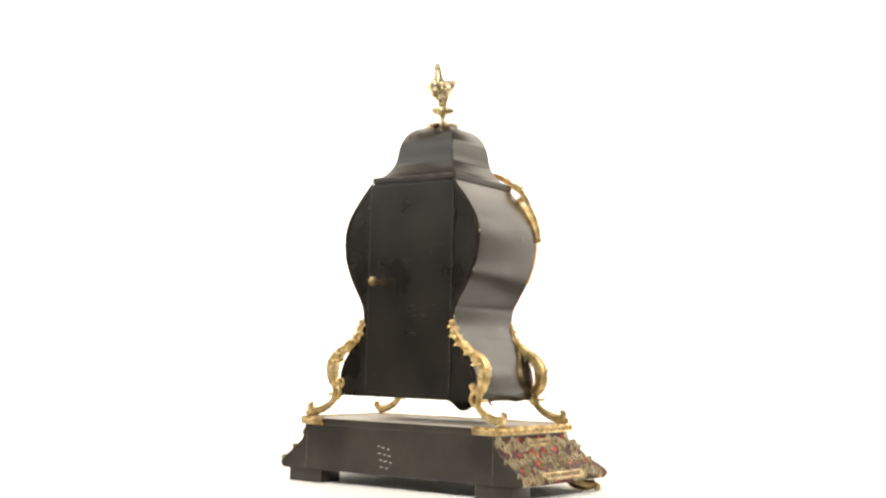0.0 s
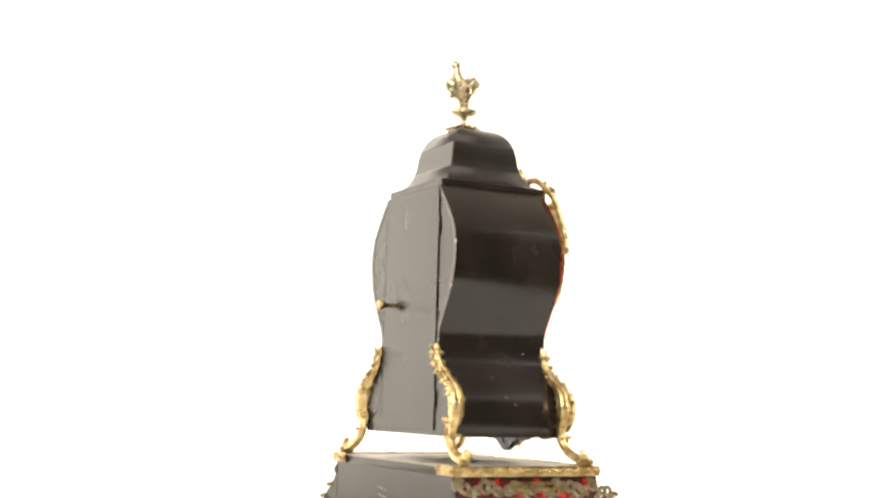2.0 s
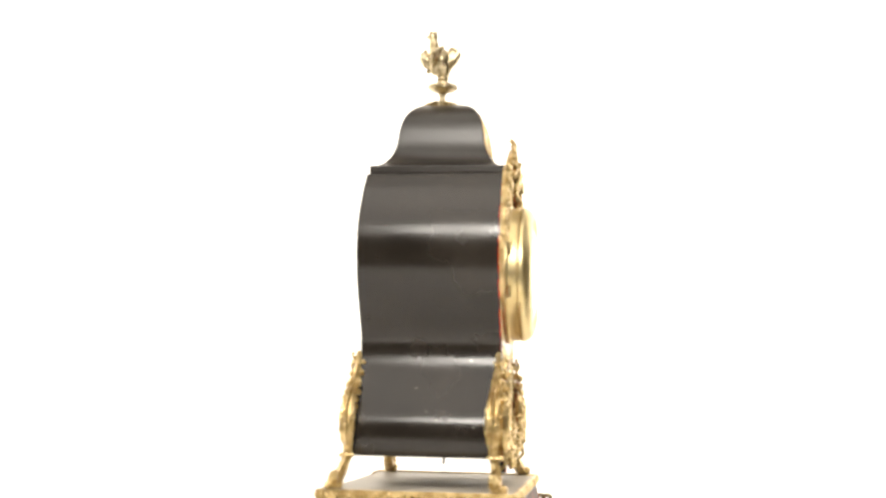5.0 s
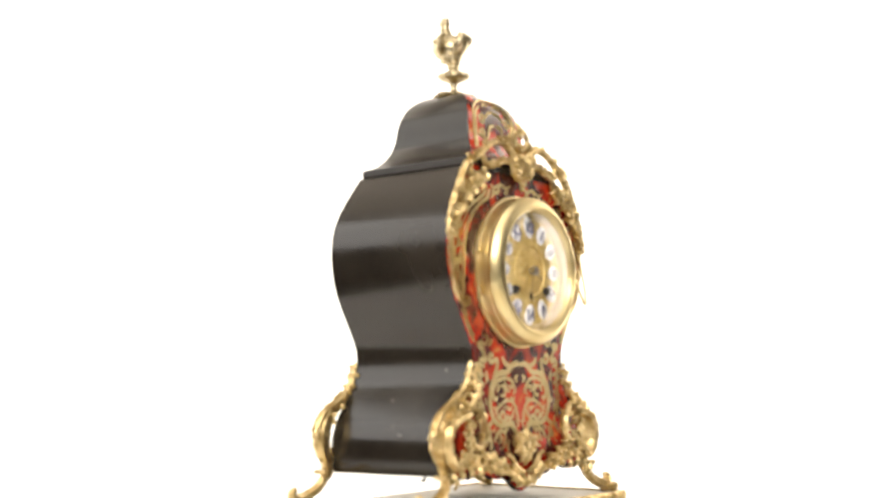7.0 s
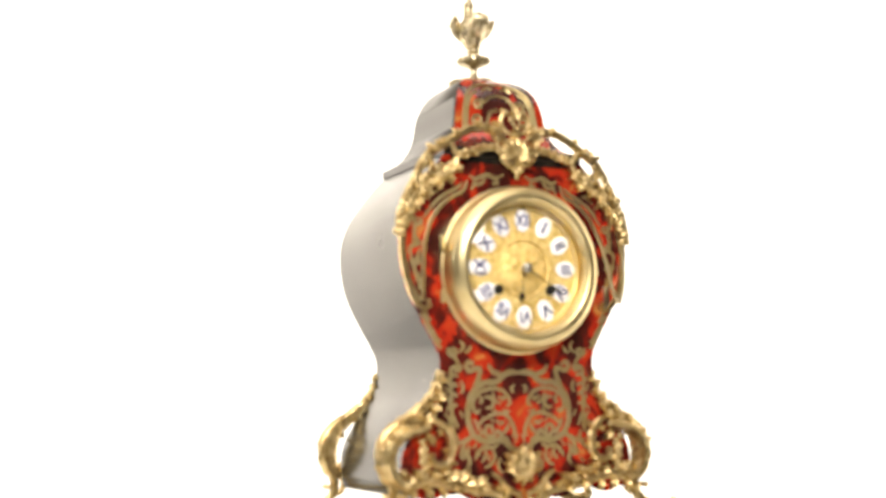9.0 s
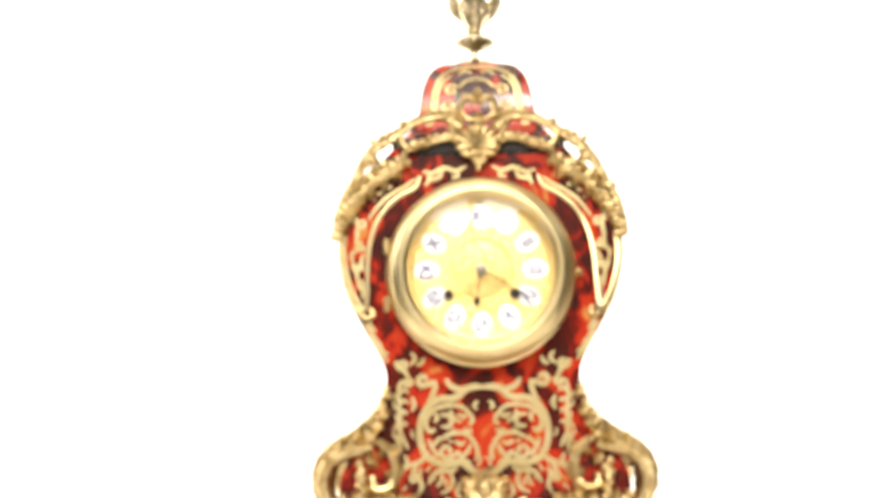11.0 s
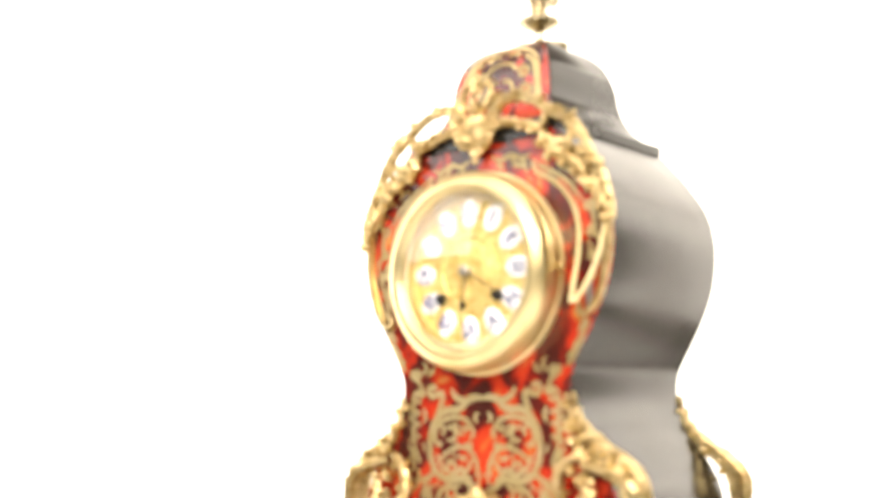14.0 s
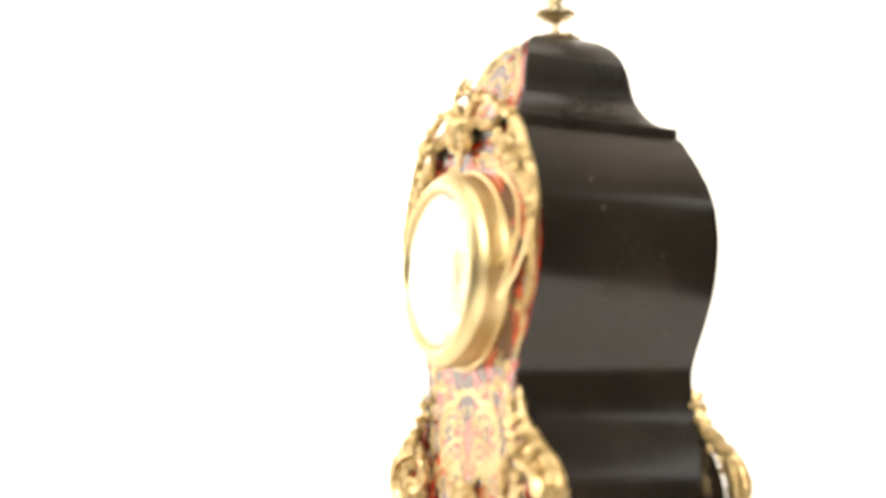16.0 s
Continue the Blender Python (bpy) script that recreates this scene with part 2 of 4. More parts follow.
bm = bmesh.new()
rows = grid(bm, [plinth_ring(0.011 + 0.061 * k / 20) for k in range(21)], close=True)
bm.faces.new(rows[0]), bm.faces.new(rows[-1])
part("body", bm, BROWNBLACK, plinth)
part("top_board", box(bmesh.new(), -0.1505, 0.1505, -0.0935, 0.0855, 0.070, TOP - 0.0012, 0.0008), BROWNBLACK, plinth, "black top board")
# pale colour stands for the grazing reflection on the top as well as dust
part("top_surface", box(bmesh.new(), -0.1500, 0.1500, -0.0930, 0.0850, TOP - 0.0012, TOP, 0.0004), DUST_SHEEN, plinth, "dusty worn top surface, paled by a sheen put into its colour")
for x in (-1, 1):
    part("back_foot", box(bmesh.new(), x * 0.176, x * 0.121, 0.0445, 0.0835, FLOOR, 0.0135, 0.001), BROWNBLACK, plinth, "square black block foot")
    bm = bmesh.new()
    tube(bm, [(x * 0.150, -0.098, 0.010, 0.006), (x * 0.158, -0.106, 0.004, 0.0085), (x * 0.168, -0.116, 0.001, 0.007), (x * 0.176, -0.124, 0.003, 0.006)])
    for k in range(3):
        ball(bm, (x * (0.176 + 0.003 * k), -0.128 + 0.004 * k, -0.0005), 0.0055)
    part("front_foot", bm, OLDGILT, plinth, "gilt scrolled foot")
    # worn joint of the flared end piece
    part("end_joint", box(bmesh.new(), x * 0.1465, x * 0.1475, 0.0851, 0.0854, 0.012, 0.069), SCUFF, plinth)
# rubbed pale marks on the back, too worn to read
for k in range(11):
    x, z = 0.024 - 0.0078 * (k % 3) - 0.002 * (k // 3), 0.047 - 0.0085 * (k // 3) - 0.0012 * (k % 3)
    part("rubbed_mark", box(bmesh.new(), x, x + 0.0035 + 0.0012 * (k % 2), PY1 + 0.0001, PY1 + 0.0004, z, z + 0.0011), DUST_SHEEN, plinth)
# tortoiseshell veneer with brass scrolls on the flared sides and front
for s in (-1, 1):
    bm = bmesh.new()
    zs = [0.0125 + 0.0555 * k / 16 for k in range(17)]
    o = [[(s * (PX + flare(z) + 0.0008), y, z) for y in np.linspace(PY0 - flare(z) + 0.002, PY1 - 0.004, 9)] for z in zs]
    i = [[(s * (PX + flare(z) - 0.0008), y, z) for y in np.linspace(PY0 - flare(z) + 0.002, PY1 - 0.004, 9)] for z in zs]
    grid(bm, o), grid(bm, i)
    for e in (0, -1):
        grid(bm, [[r[e] for r in o], [r[e] for r in i]]), grid(bm, [o[e], i[e]])
    bmesh.ops.remove_doubles(bm, verts=bm.verts[:], dist=1e-6)
    veneer = part("side_veneer", bm, DULLSHELL, plinth, "red tortoiseshell with dense brass scrolls")

    def on_flare(y, z, up=0.0010):
        return (s * (PX + flare(z / 1000) + up), y / 1000, z / 1000)

    rnd = random.Random(4)
    for k in range(60):
        y0 = -110 + (k % 20) * 10 + rnd.uniform(-3, 3)
        z0 = (21, 39, 57)[k // 20] + rnd.uniform(-4, 4)
        r, start, turn = rnd.uniform(5, 9.0), rnd.uniform(0, 360), rnd.choice((-1, 1))
        pts = []
        for q in range(9):
            a = radians(start) + turn * 2.1 * math.pi * q / 8
            w = r * (0.25 + 0.75 * q / 8)
            pts.append((y0 + w * math.cos(a), min(max(z0 + w * math.sin(a), 14), 67)))
        pts += [(pts[-1][0] + turn * 5, min(max(pts[-1][1] + 4, 14), 67)), (pts[-1][0] + turn * 10, min(max(pts[-1][1] + 2, 14), 67))]
        bm = bmesh.new()
        tube(bm, [(*on_flare(y, z), 0.0026) for y, z in pts], 2, 6, 0.4, up=(1, 0, 0))
        part("inlay_scroll", bm, DULLINLAY, veneer)
    for y0, y1, z in ((-62, 32, 24), (-40, 12, 63)):
        bm = bmesh.new()
        tube(bm, [(*on_flare(y0 + (y1 - y0) * q / 6, z, 0.002), 0.0022) for q in range(7)], 1, 6)
        tube(bm, [(*on_flare(y0 + (y1 - y0) * q / 6, z - 6, 0.002), 0.0020) for q in range(7)], 1, 6)
        tube(bm, [(*on_flare(y0, z - 6 * q / 3, 0.002), 0.0018) for q in range(4)], 1, 6)
        tube(bm, [(*on_flare(y1, z - 6 * q / 3, 0.002), 0.0018) for q in range(4)], 1, 6)
        part("gilt_tablet", bm, OLDGILT, veneer, "narrow gilt tablet frame")
bm = bmesh.new()
o = [[(x, PY0 - flare(z) - 0.0008, z) for x in np.linspace(-PX - flare(z) + 0.002, PX + flare(z) - 0.002, 9)] for z in zs]
i = [[(x, PY0 - flare(z) + 0.0008, z) for x in np.linspace(-PX - flare(z) + 0.002, PX + flare(z) - 0.002, 9)] for z in zs]
grid(bm, o), grid(bm, i)
for e in (0, -1):
    grid(bm, [[r[e] for r in o], [r[e] for r in i]]), grid(bm, [o[e], i[e]])
bmesh.ops.remove_doubles(bm, verts=bm.verts[:], dist=1e-6)
part("front_veneer", bm, DULLSHELL, plinth, "red tortoiseshell front of the plinth")
# gilt edging round the top board: sides and front, with returns at the back corners
for nm, b in (("edging", (-0.1545, -0.1507, -0.0975, 0.0885)), ("edging", (0.1507, 0.1545, -0.0975, 0.0885)), ("edging", (-0.1507, 0.1507, -0.0975, -0.0937)),
              ("corner_return", (-0.1507, -0.118, 0.0857, 0.0885)), ("corner_return", (0.118, 0.1507, 0.0857, 0.0885))):
    bm = box(bmesh.new(), *b, 0.0705, TOP + 0.0015, 0.001)
    along_y = abs(b[3] - b[2]) > abs(b[1] - b[0])
    n = int(max(abs(b[3] - b[2]), abs(b[1] - b[0])) / 0.0042)
    for k in range(n):
        t = (k + 0.5) / n
        c = ((b[0] if b[0] < -0.15 and along_y else b[1]) if along_y else b[0] + (b[1] - b[0]) * t, b[2] + (b[3] - b[2]) * t if along_y else (b[2] if b[2] < 0 else b[3]), 0.0765 + 0.0012 * math.sin(k * 2.4))
        ball(bm, c, 0.0024 + 0.0006 * (k % 3 == 0), 1, 1, 1.15)
    part(nm, bm, GILT if nm == "edging" else OLDGILT, plinth, "chased gilt edging" if nm == "edging" else "tarnished gilt corner piece")

# ---- the clock ----
clock = thing("bracket_clock", "antique waisted bracket clock, black lacquer sides, red tortoiseshell front, gilt mounts", "clock", TOP)
YF, YB = -0.075, 0.0655
WAIST = [(0.110, 0.1050), (0.118, 0.1075), (0.130, 0.1085), (0.142, 0.1075), (0.153, 0.1035), (0.165, 0.0965), (0.178, 0.0880), (0.190, 0.0795), (0.200, 0.0752),
         (0.209, 0.0730), (0.218, 0.0727), (0.227, 0.0745), (0.236, 0.0788), (0.247, 0.0852), (0.259, 0.0920), (0.272, 0.0985), (0.286, 0.1035), (0.300, 0.1058),
         (0.313, 0.1066), (0.326, 0.1055), (0.339, 0.1025), (0.351, 0.0970), (0.362, 0.0900), (0.373, 0.0820), (0.382, 0.0745), (0.392, 0.0660)]
WAIST_LINE = spline([(w + 0.0020 * math.exp(-((z - 0.332) / 0.045) ** 2), z) for z, w in WAIST], 3)


def half_width(z):
    return float(np.interp(z, [q[1] for q in WAIST_LINE], [q[0] for q in WAIST_LINE]))


def shaped_board(y0, y1, inset=0.0, apron=False, cols=24):
    """A board with the waisted outline of the case."""
    bm = bmesh.new()
    zs = [q[1] for q in WAIST_LINE]
    front = []
    for i, z in enumerate(zs):
        row = []
        for k in range(cols + 1):
            u = 2 * k / cols - 1
            x = u * (half_width(z) - inset)
            drop = 0.0
            if apron:
                drop = (0.016 * math.exp(-(x / 0.030) ** 2) + 0.003 * math.cos(x * 150)) * max(0, 1 - (z - 0.110) / 0.03)
            row.append((x, z - drop))
        front.append(row)
    a = grid(bm, [[(x, y0, z) for x, z in r] for r in front])
    b = grid(bm, [[(x, y1, z) for x, z in r] for r in front])
    edge_a = [r[0] for r in a] + a[-1][1:] + [r[-1] for r in a[::-1]][1:] + a[0][::-1][1:-1]
    edge_b = [r[0] for r in b] + b[-1][1:] + [r[-1] for r in b[::-1]][1:] + b[0][::-1][1:-1]
    n = len(edge_a)
    for i in range(n):
        bm.faces.new((edge_a[i], edge_a[(i + 1) % n], edge_b[(i + 1) % n], edge_b[i]))
    return bm


front = part("front_panel", shaped_board(YF, YF + 0.0016, 0.0, True, 40), SHELL, clock, "red tortoiseshell front veneer", smooth=False)
part("front_backing", shaped_board(YF + 0.0018, YF + 0.0070, 0.0065, True, 40), BACKBLACK, clock, "black wooden backing of the front", smooth=False)
back = part("back_frame", shaped_board(YB - 0.006, YB - 0.0004, 0.0052), BACKBLACK, clock, "flat black back of the case", smooth=False)
for s in (-1, 1):
    bm = bmesh.new()
    line = [(s * q[0], q[1]) for q in WAIST_LINE]
    nor = []
    for i in range(len(line)):
        a, b = line[max(i - 1, 0)], line[min(i + 1, len(line) - 1)]
        d = Vector((b[1] - a[1], -(b[0] - a[0]))).normalized() * s
        nor.append(d)
    ys = [YF + 0.0018, YF + 0.03, -0.005, YB - 0.03, YB]
    outer = [[(x, y, z) for y in ys] for x, z in line]
    inner = [[(x - n.x * 0.006, y, z - n.y * 0.006) for y in ys] for (x, z), n in zip(line, nor)]
    grid(bm, outer), grid(bm, inner)
    for e in (0, -1):
        grid(bm, [[r[e] for r in outer], [r[e] for r in inner]])
        grid(bm, [outer[e], inner[e]])
    bmesh.ops.remove_doubles(bm, verts=bm.verts[:], dist=1e-6)
    part("side_panel", bm, LACQUER, clock, "curved glossy black lacquered side")
part("bottom_board", box(bmesh.new(), -0.100, 0.100, YF + 0.008, YB - 0.007, 0.110, 0.116), BACKBLACK, clock)

# back door
door = part("back_door", box(bmesh.new(), -0.0672, 0.0652, YB - 0.0020, YB + 0.0010, 0.1155, 0.3885, 0.0006), BACKBLACK, clock, "rubbed black back door", smooth=False)
bm = bmesh.new()
lathe(bm, [(0.0028, 0), (0.0026, 0.006), (0.0034, 0.009), (0.0062, 0.0125), (0.0068, 0.015), (0.0056, 0.0175), (0.002, 0.0185), (0.0, 0.0186)], 20, Matrix.Translation((0.047, YB + 0.0008, 0.2605)) @ pose(0, 0, 0, -90))
part("knob", bm, OLDGILT, door, "turned worn brass knob")
for z in (0.345, 0.150):
    part("hinge", box(bmesh.new(), -0.0705, -0.0675, YB, YB + 0.0018, z - 0.010, z + 0.010, 0.0005), STEEL, door)
part("worn_edge", box(bmesh.new(), -0.0674, -0.0670, YB + 0.0009, YB + 0.0013, 0.118, 0.385), SCUFF, door)

part("worn_edge", box(bmesh.new(), 0.0650, 0.0653, YB + 0.0009, YB + 0.0013, 0.125, 0.380), SCUFF, door)
rnd = random.Random(12)
for k in range(16):  # short scratches and rubbed spots on the door
    x, z, w = rnd.uniform(-0.055, 0.055), rnd.uniform(0.125, 0.375), rnd.uniform(0.002, 0.012)
    bm = bmesh.new()
    tube(bm, [(x, YB + 0.0010, z, 0.00012), (x + w * 0.5, YB + 0.0010, z + rnd.uniform(-0.002, 0.002), 0.00022), (x + w, YB + 0.0010, z + rnd.uniform(-0.004, 0.004), 0.00010)], 3, 5)
    part("scratch", bm, SCUFF, door)
for k in range(7):  # chips along the edges of the back
    z = 0.150 + 0.033 * k + rnd.uniform(-0.010, 0.010)
    sx = -1 if k % 3 else 1
    part("chip", ball(bmesh.new(), (sx * (half_width(z) - 0.0003), YB, z), 0.0011, 0.5, 0.5, 2.2), DUST_SHEEN, back)

# cornice and dome
CY = -0.0065
part("cornice", box(box(bmesh.new(), -0.0665, 0.0665, CY - 0.0700, CY + 0.0695, 0.3925, 0.4005, 0.0012), -0.0625, 0.0625, CY - 0.066, CY + 0.0655, 0.388, 0.3925, 0.0006), SATIN, clock, "thin black cornice", smooth=False)
for k in range(5):  # rubbed bare wood along the back of the cornice
    x = -0.060 + 0.025 * k
    part("rubbed_edge", box(bmesh.new(), x, x + 0.012 + 0.003 * (k % 3), CY + 0.0694, CY + 0.0698, 0.3985 - 0.0008 * (k % 2), 0.3998), SCUFF, clock, "rubbed pale wood on the cornice edge")
DOME = [(0.0625, 0.4005), (0.0598, 0.4018), (0.0555, 0.4045), (0.0508, 0.4095), (0.0468, 0.4165), (0.0442, 0.4250), (0.0430, 0.4340), (0.0410, 0.4420), (0.0378, 0.4495),
        (0.0332, 0.4555), (0.0270, 0.4600), (0.0190, 0.4630), (0.0100, 0.4645)]
DOME_LINE = spline([(h * 1.025, 0.4005 + (z - 0.4005) * 1.17) for h, z in DOME], 3)
bm = bmesh.new()
loops = []
for h, z in DOME_LINE:
    row = []
    for sx, sy in ((-1, -1), (1, -1), (1, 1), (-1, 1)):
        cx, cy = sx * h, CY + sy * h
        e = 0.0012
        pair = [(cx, cy - sy * e, z), (cx - sx * e, cy, z)]
        row += pair if sx == sy else pair[::-1]
    loops.append(row)
rows = grid(bm, loops, close=True)
bm.faces.new(rows[-1])
bm.normal_update()
for f in bm.faces:
    n = f.calc_center_median()
    if n.y - CY < -abs(n.x) - 0.0001 and n.z < 0.4725:
        f.material_index = 1
dome = part("dome", bm, [SATIN, SHELL], clock, "bell-shaped black top with a tortoiseshell front")

part("cornice_rail", box(bmesh.new(), -0.0600, 0.0600, YF - 0.0014, YF - 0.0001, 0.3872, 0.3925, 0.0004), LACQUER, clock, "narrow black rail under the cornice", smooth=False)

# dial: its axis at the height DZ
DZ = 0.2962


def on_face(y, x=0.0, z=0.0, turn=0.0):
    return Matrix.Translation((x, y, DZ + z)) @ pose(0, 0, 0, 90) @ pose(0, 0, 0, 0, 0, turn)


bezel = part("bezel", lathe(bmesh.new(), [(0.060, 0.0), (0.0718, 0.0), (0.0724, 0.0015), (0.0718, 0.0032), (0.0700, 0.0038), (0.0694, 0.0050), (0.0692, 0.0125), (0.0686, 0.0130), (0.0686, 0.0138),
                                          (0.0696, 0.0144), (0.0700, 0.0165), (0.0694, 0.0190), (0.0676, 0.0218), (0.0650, 0.0243), (0.0622, 0.0262), (0.0600, 0.0271), (0.0588, 0.0268), (0.0583, 0.0255),
                                          (0.0572, 0.0250), (0.0560, 0.0238), (0.0545, 0.0195), (0.0538, 0.0190), (0.0536, 0.0140), (0.0536, 0.0)], 96, on_face(YF)), BRASS, clock, "deep polished brass bezel")
part("latch", ball(ball(bmesh.new(), (0.0735, YF - 0.008, DZ - 0.002), 0.0034, 1, 1, 1, 2), (0.0700, YF - 0.008, DZ - 0.002), 0.0028, 1.4, 0.9, 0.9), GILT, bezel, "small gilt latch ball")
for z in (0.020, -0.024):
    part("hinge", lathe(bmesh.new(), [(0.0, -0.006), (0.0022, -0.0055), (0.0024, 0.0), (0.0022, 0.0055), (0.0, 0.006)], 12, Matrix.Translation((-0.0715, YF - 0.006, DZ + z))), BRASS, bezel)
bm = bmesh.new()
lathe(bm, [(0.0556, 0.0225), (0.050, 0.0252), (0.040, 0.0277), (0.028, 0.0294), (0.014, 0.0304), (0.0, 0.0307)], 64, on_face(YF))
pane = part("glass", bm, GLASS, bezel, "domed clear glass")
mod = pane.modifiers.new("thickness", "SOLIDIFY")
mod.thickness = 0.0012
pane.visible_shadow = False
dial = part("dial", lathe(bmesh.new(), [(0.0, 0.0135), (0.0225, 0.0135), (0.0235, 0.0148), (0.0248, 0.0148), (0.0255, 0.0135), (0.0530, 0.0125), (0.0534, 0.0125), (0.0534, 0.005)], 96, on_face(YF)), DIALGILT, clock, "stippled gilt dial plate")
lathe(bm := bmesh.new(), [(0.0495, 0.0125), (0.0497, 0.0138), (0.0507, 0.0142), (0.0515, 0.0138), (0.0517, 0.0125)], 96, on_face(YF))
part("ring", bm, BRASS, dial)
part("centre_disc", lathe(bmesh.new(), [(0.0, 0.0139), (0.0215, 0.0139), (0.0220, 0.0136)], 64, on_face(YF)), DIALGILT, dial, "engraved gilt centre")
# low relief leafwork cast in the centre
bm = bmesh.new()
for k in range(8):
    a = k * math.pi / 4
    p = [(r * math.sin(a + s), YF - 0.0142, DZ + r * math.cos(a + s), w) for r, s, w in ((0.006, 0, 0.0006), (0.011, 0.18, 0.0010), (0.016, 0.02, 0.0009), (0.0185, -0.22, 0.0007), (0.0165, -0.36, 0.0005))]
    tube(bm, p, 3, 6)
    ball(bm, (0.0125 * math.sin(a + 0.39), YF - 0.0140, DZ + 0.0125 * math.cos(a + 0.39)), 0.0011)
part("leafwork", bm, DIALGILT, dial)

ROMAN = ("XII", "I", "II", "III", "IV", "V", "VI", "VII", "VIII", "IX", "X", "XI")


def plaque_mesh():
    bm = bmesh.new()
    rows = [(0.0, 0.0), (0.6, -0.0001), (0.88, -0.0005), (1.0, -0.0013), (1.0, -0.0024)]
    grid(bm, [[(0.0073 * r * math.cos(t), 0.0097 * r * math.sin(t), 0.0024 + z) for t in (2 * math.pi * k / 28 for k in range(28))] for r, z in rows[1:]], close=True)
    bm.faces.new([v for v in bm.verts][:28])
    return bm


def letters(text, size, m, squeeze=1.0):
    """The outline of a word as a mesh, lying in a plane about its centre."""
    cu = bpy.data.curves.new("word", "FONT")
    cu.body, cu.size, cu.align_x, cu.align_y, cu.extrude = text, size, "CENTER", "CENTER", 0.00015
    cu.offset = 0.00025
    ob = bpy.data.objects.new("word", cu)
    scene.collection.objects.link(ob)
    me = bpy.data.meshes.new_from_object(ob.evaluated_get(bpy.context.evaluated_depsgraph_get()))
    bpy.data.objects.remove(ob)
    bm = bmesh.new()
    bm.from_mesh(me)
    bm.transform(m @ Matrix.Diagonal((squeeze, 1, 1, 1)))
    return bm


for k, word in enumerate(ROMAN):
    a = 30 * k
    r = 0.0402
    here = Matrix.Translation((r * math.sin(radians(a)), YF - 0.0118, DZ + r * math.cos(radians(a)))) @ pose(0, 0, 0, 90) @ pose(0, 0, 0, 0, 0, -a)
    lift = Matrix.Translation((0, 0, -LIFT[clock.name]))
    pl = part("numeral_plaque", plaque_mesh(), ENAMEL, dial, at=lift @ here)
    part("numeral", letters(word, 0.0142, Matrix.Translation((0, 0, 0.0025)), {1: 1.0, 2: 0.95, 3: 0.8, 4: 0.62}[len(word)]), BLUE, pl, at=Matrix(), smooth=False)

# hands at twenty past six, arbors and winding holes


def hand(name, angle, length, blob, y):
    bm = bmesh.new()
    sa, ca = math.sin(radians(angle)), math.cos(radians(angle))
    pts = [(-0.005, 0.0005), (0.0, 0.0006), (length * 0.5, 0.0004), (length * 0.68, 0.0005)]
    pts += [(length * 0.76, blob), (length * 0.84, blob * 0.9), (length * 0.92, 0.0006), (length, 0.0002)]
    tube(bm, [(r * sa, y, DZ + r * ca, w) for r, w in pts], 3, 8, 0.35, up=(0, 1, 0))
    return part(name, bm, STEEL, dial, "slender dark steel hand")


hand("hour_hand", 189, 0.030, 0.0023, YF - 0.0168)
hand("minute_hand", 121, 0.042, 0.0012, YF - 0.0182)
part("hand_collet", lathe(bmesh.new(), [(0.0, 0.0230), (0.0022, 0.0226), (0.0042, 0.0208), (0.0044, 0.0186), (0.0030, 0.0150), (0.0030, 0.0130)], 24, on_face(YF)), BRIGHT, dial, "domed bright steel collet")
for s in (-1, 1):
    part("winding_hole", lathe(bmesh.new(), [(0.0, 0.0150), (0.0012, 0.0152), (0.0016, 0.0165), (0.0024, 0.0168), (0.0036, 0.0165), (0.0040, 0.0150), (0.0040, 0.0120)], 24, on_face(YF, s * 0.0248, -0.0182)), STEEL, dial, "dark winding arbor")
part("dial_pin", ball(bmesh.new(), (0, YF - 0.0150, DZ + 0.0505), 0.0012), STEEL, dial)

# ---- brass inlay, flush on the tortoiseshell ----


def inlay(parent, strokes, y, w=0.0020, mat=None, name="inlay_scroll", flat=0.16):
    """Strokes of (x, z) in millimetres on the right half, laid on both halves; each pair of strokes is a piece of its own."""
    for pts in strokes:
        for s in (-1, 1):
            bm = bmesh.new()
            n = len(pts)
            q = []
            for i, p in enumerate(pts):
                r = w * (p[2] if len(p) > 2 else 1.0) * (0.55 if i in (0, n - 1) else 1.0)
                q.append((s * p[0] / 1000, y, p[1] / 1000, r))
            tube(bm, q, 4, 6, flat, up=(0, 1, 0))
            part(name, bm, mat or INLAY, parent)


def curl(x, z, r, start, turns, grow=0.25):
    """A spiral that opens from its eye: points (x, z)."""
    n = int(abs(turns) * 8) + 1
    return [(x + r * (grow + (1 - grow) * k / n) * math.cos(radians(start) + turns * 2 * math.pi * k / n), z + r * (grow + (1 - grow) * k / n) * math.sin(radians(start) + turns * 2 * math.pi * k / n)) for k in range(n + 1)]


YI = YF - 0.0001
inlay(front, [
    # the cartouche and its outer flourish
    [(0, 209), (7, 209.5), (13.5, 207.5), (19, 202.5), (25, 201), (32, 201), (39, 197.5), (44.5, 191), (47.5, 182), (48, 172), (45.5, 163), (41, 156.5), (33, 153), (26, 152.5), (19, 154), (13, 151), (8, 146.5), (0, 144)],
], YI, 0.0030)
inlay(front, [
    curl(45.0, 215.5, 4.6, 200, -0.8) + [(36.5, 213), (37.5, 205), (42, 198)],
    [(12, 209), (19, 208), (25, 211), (28, 216)], [(44, 159), (49, 154), (56, 152.5)], [(50, 154), (53, 147), (50, 141)],
], YI, 0.0025)
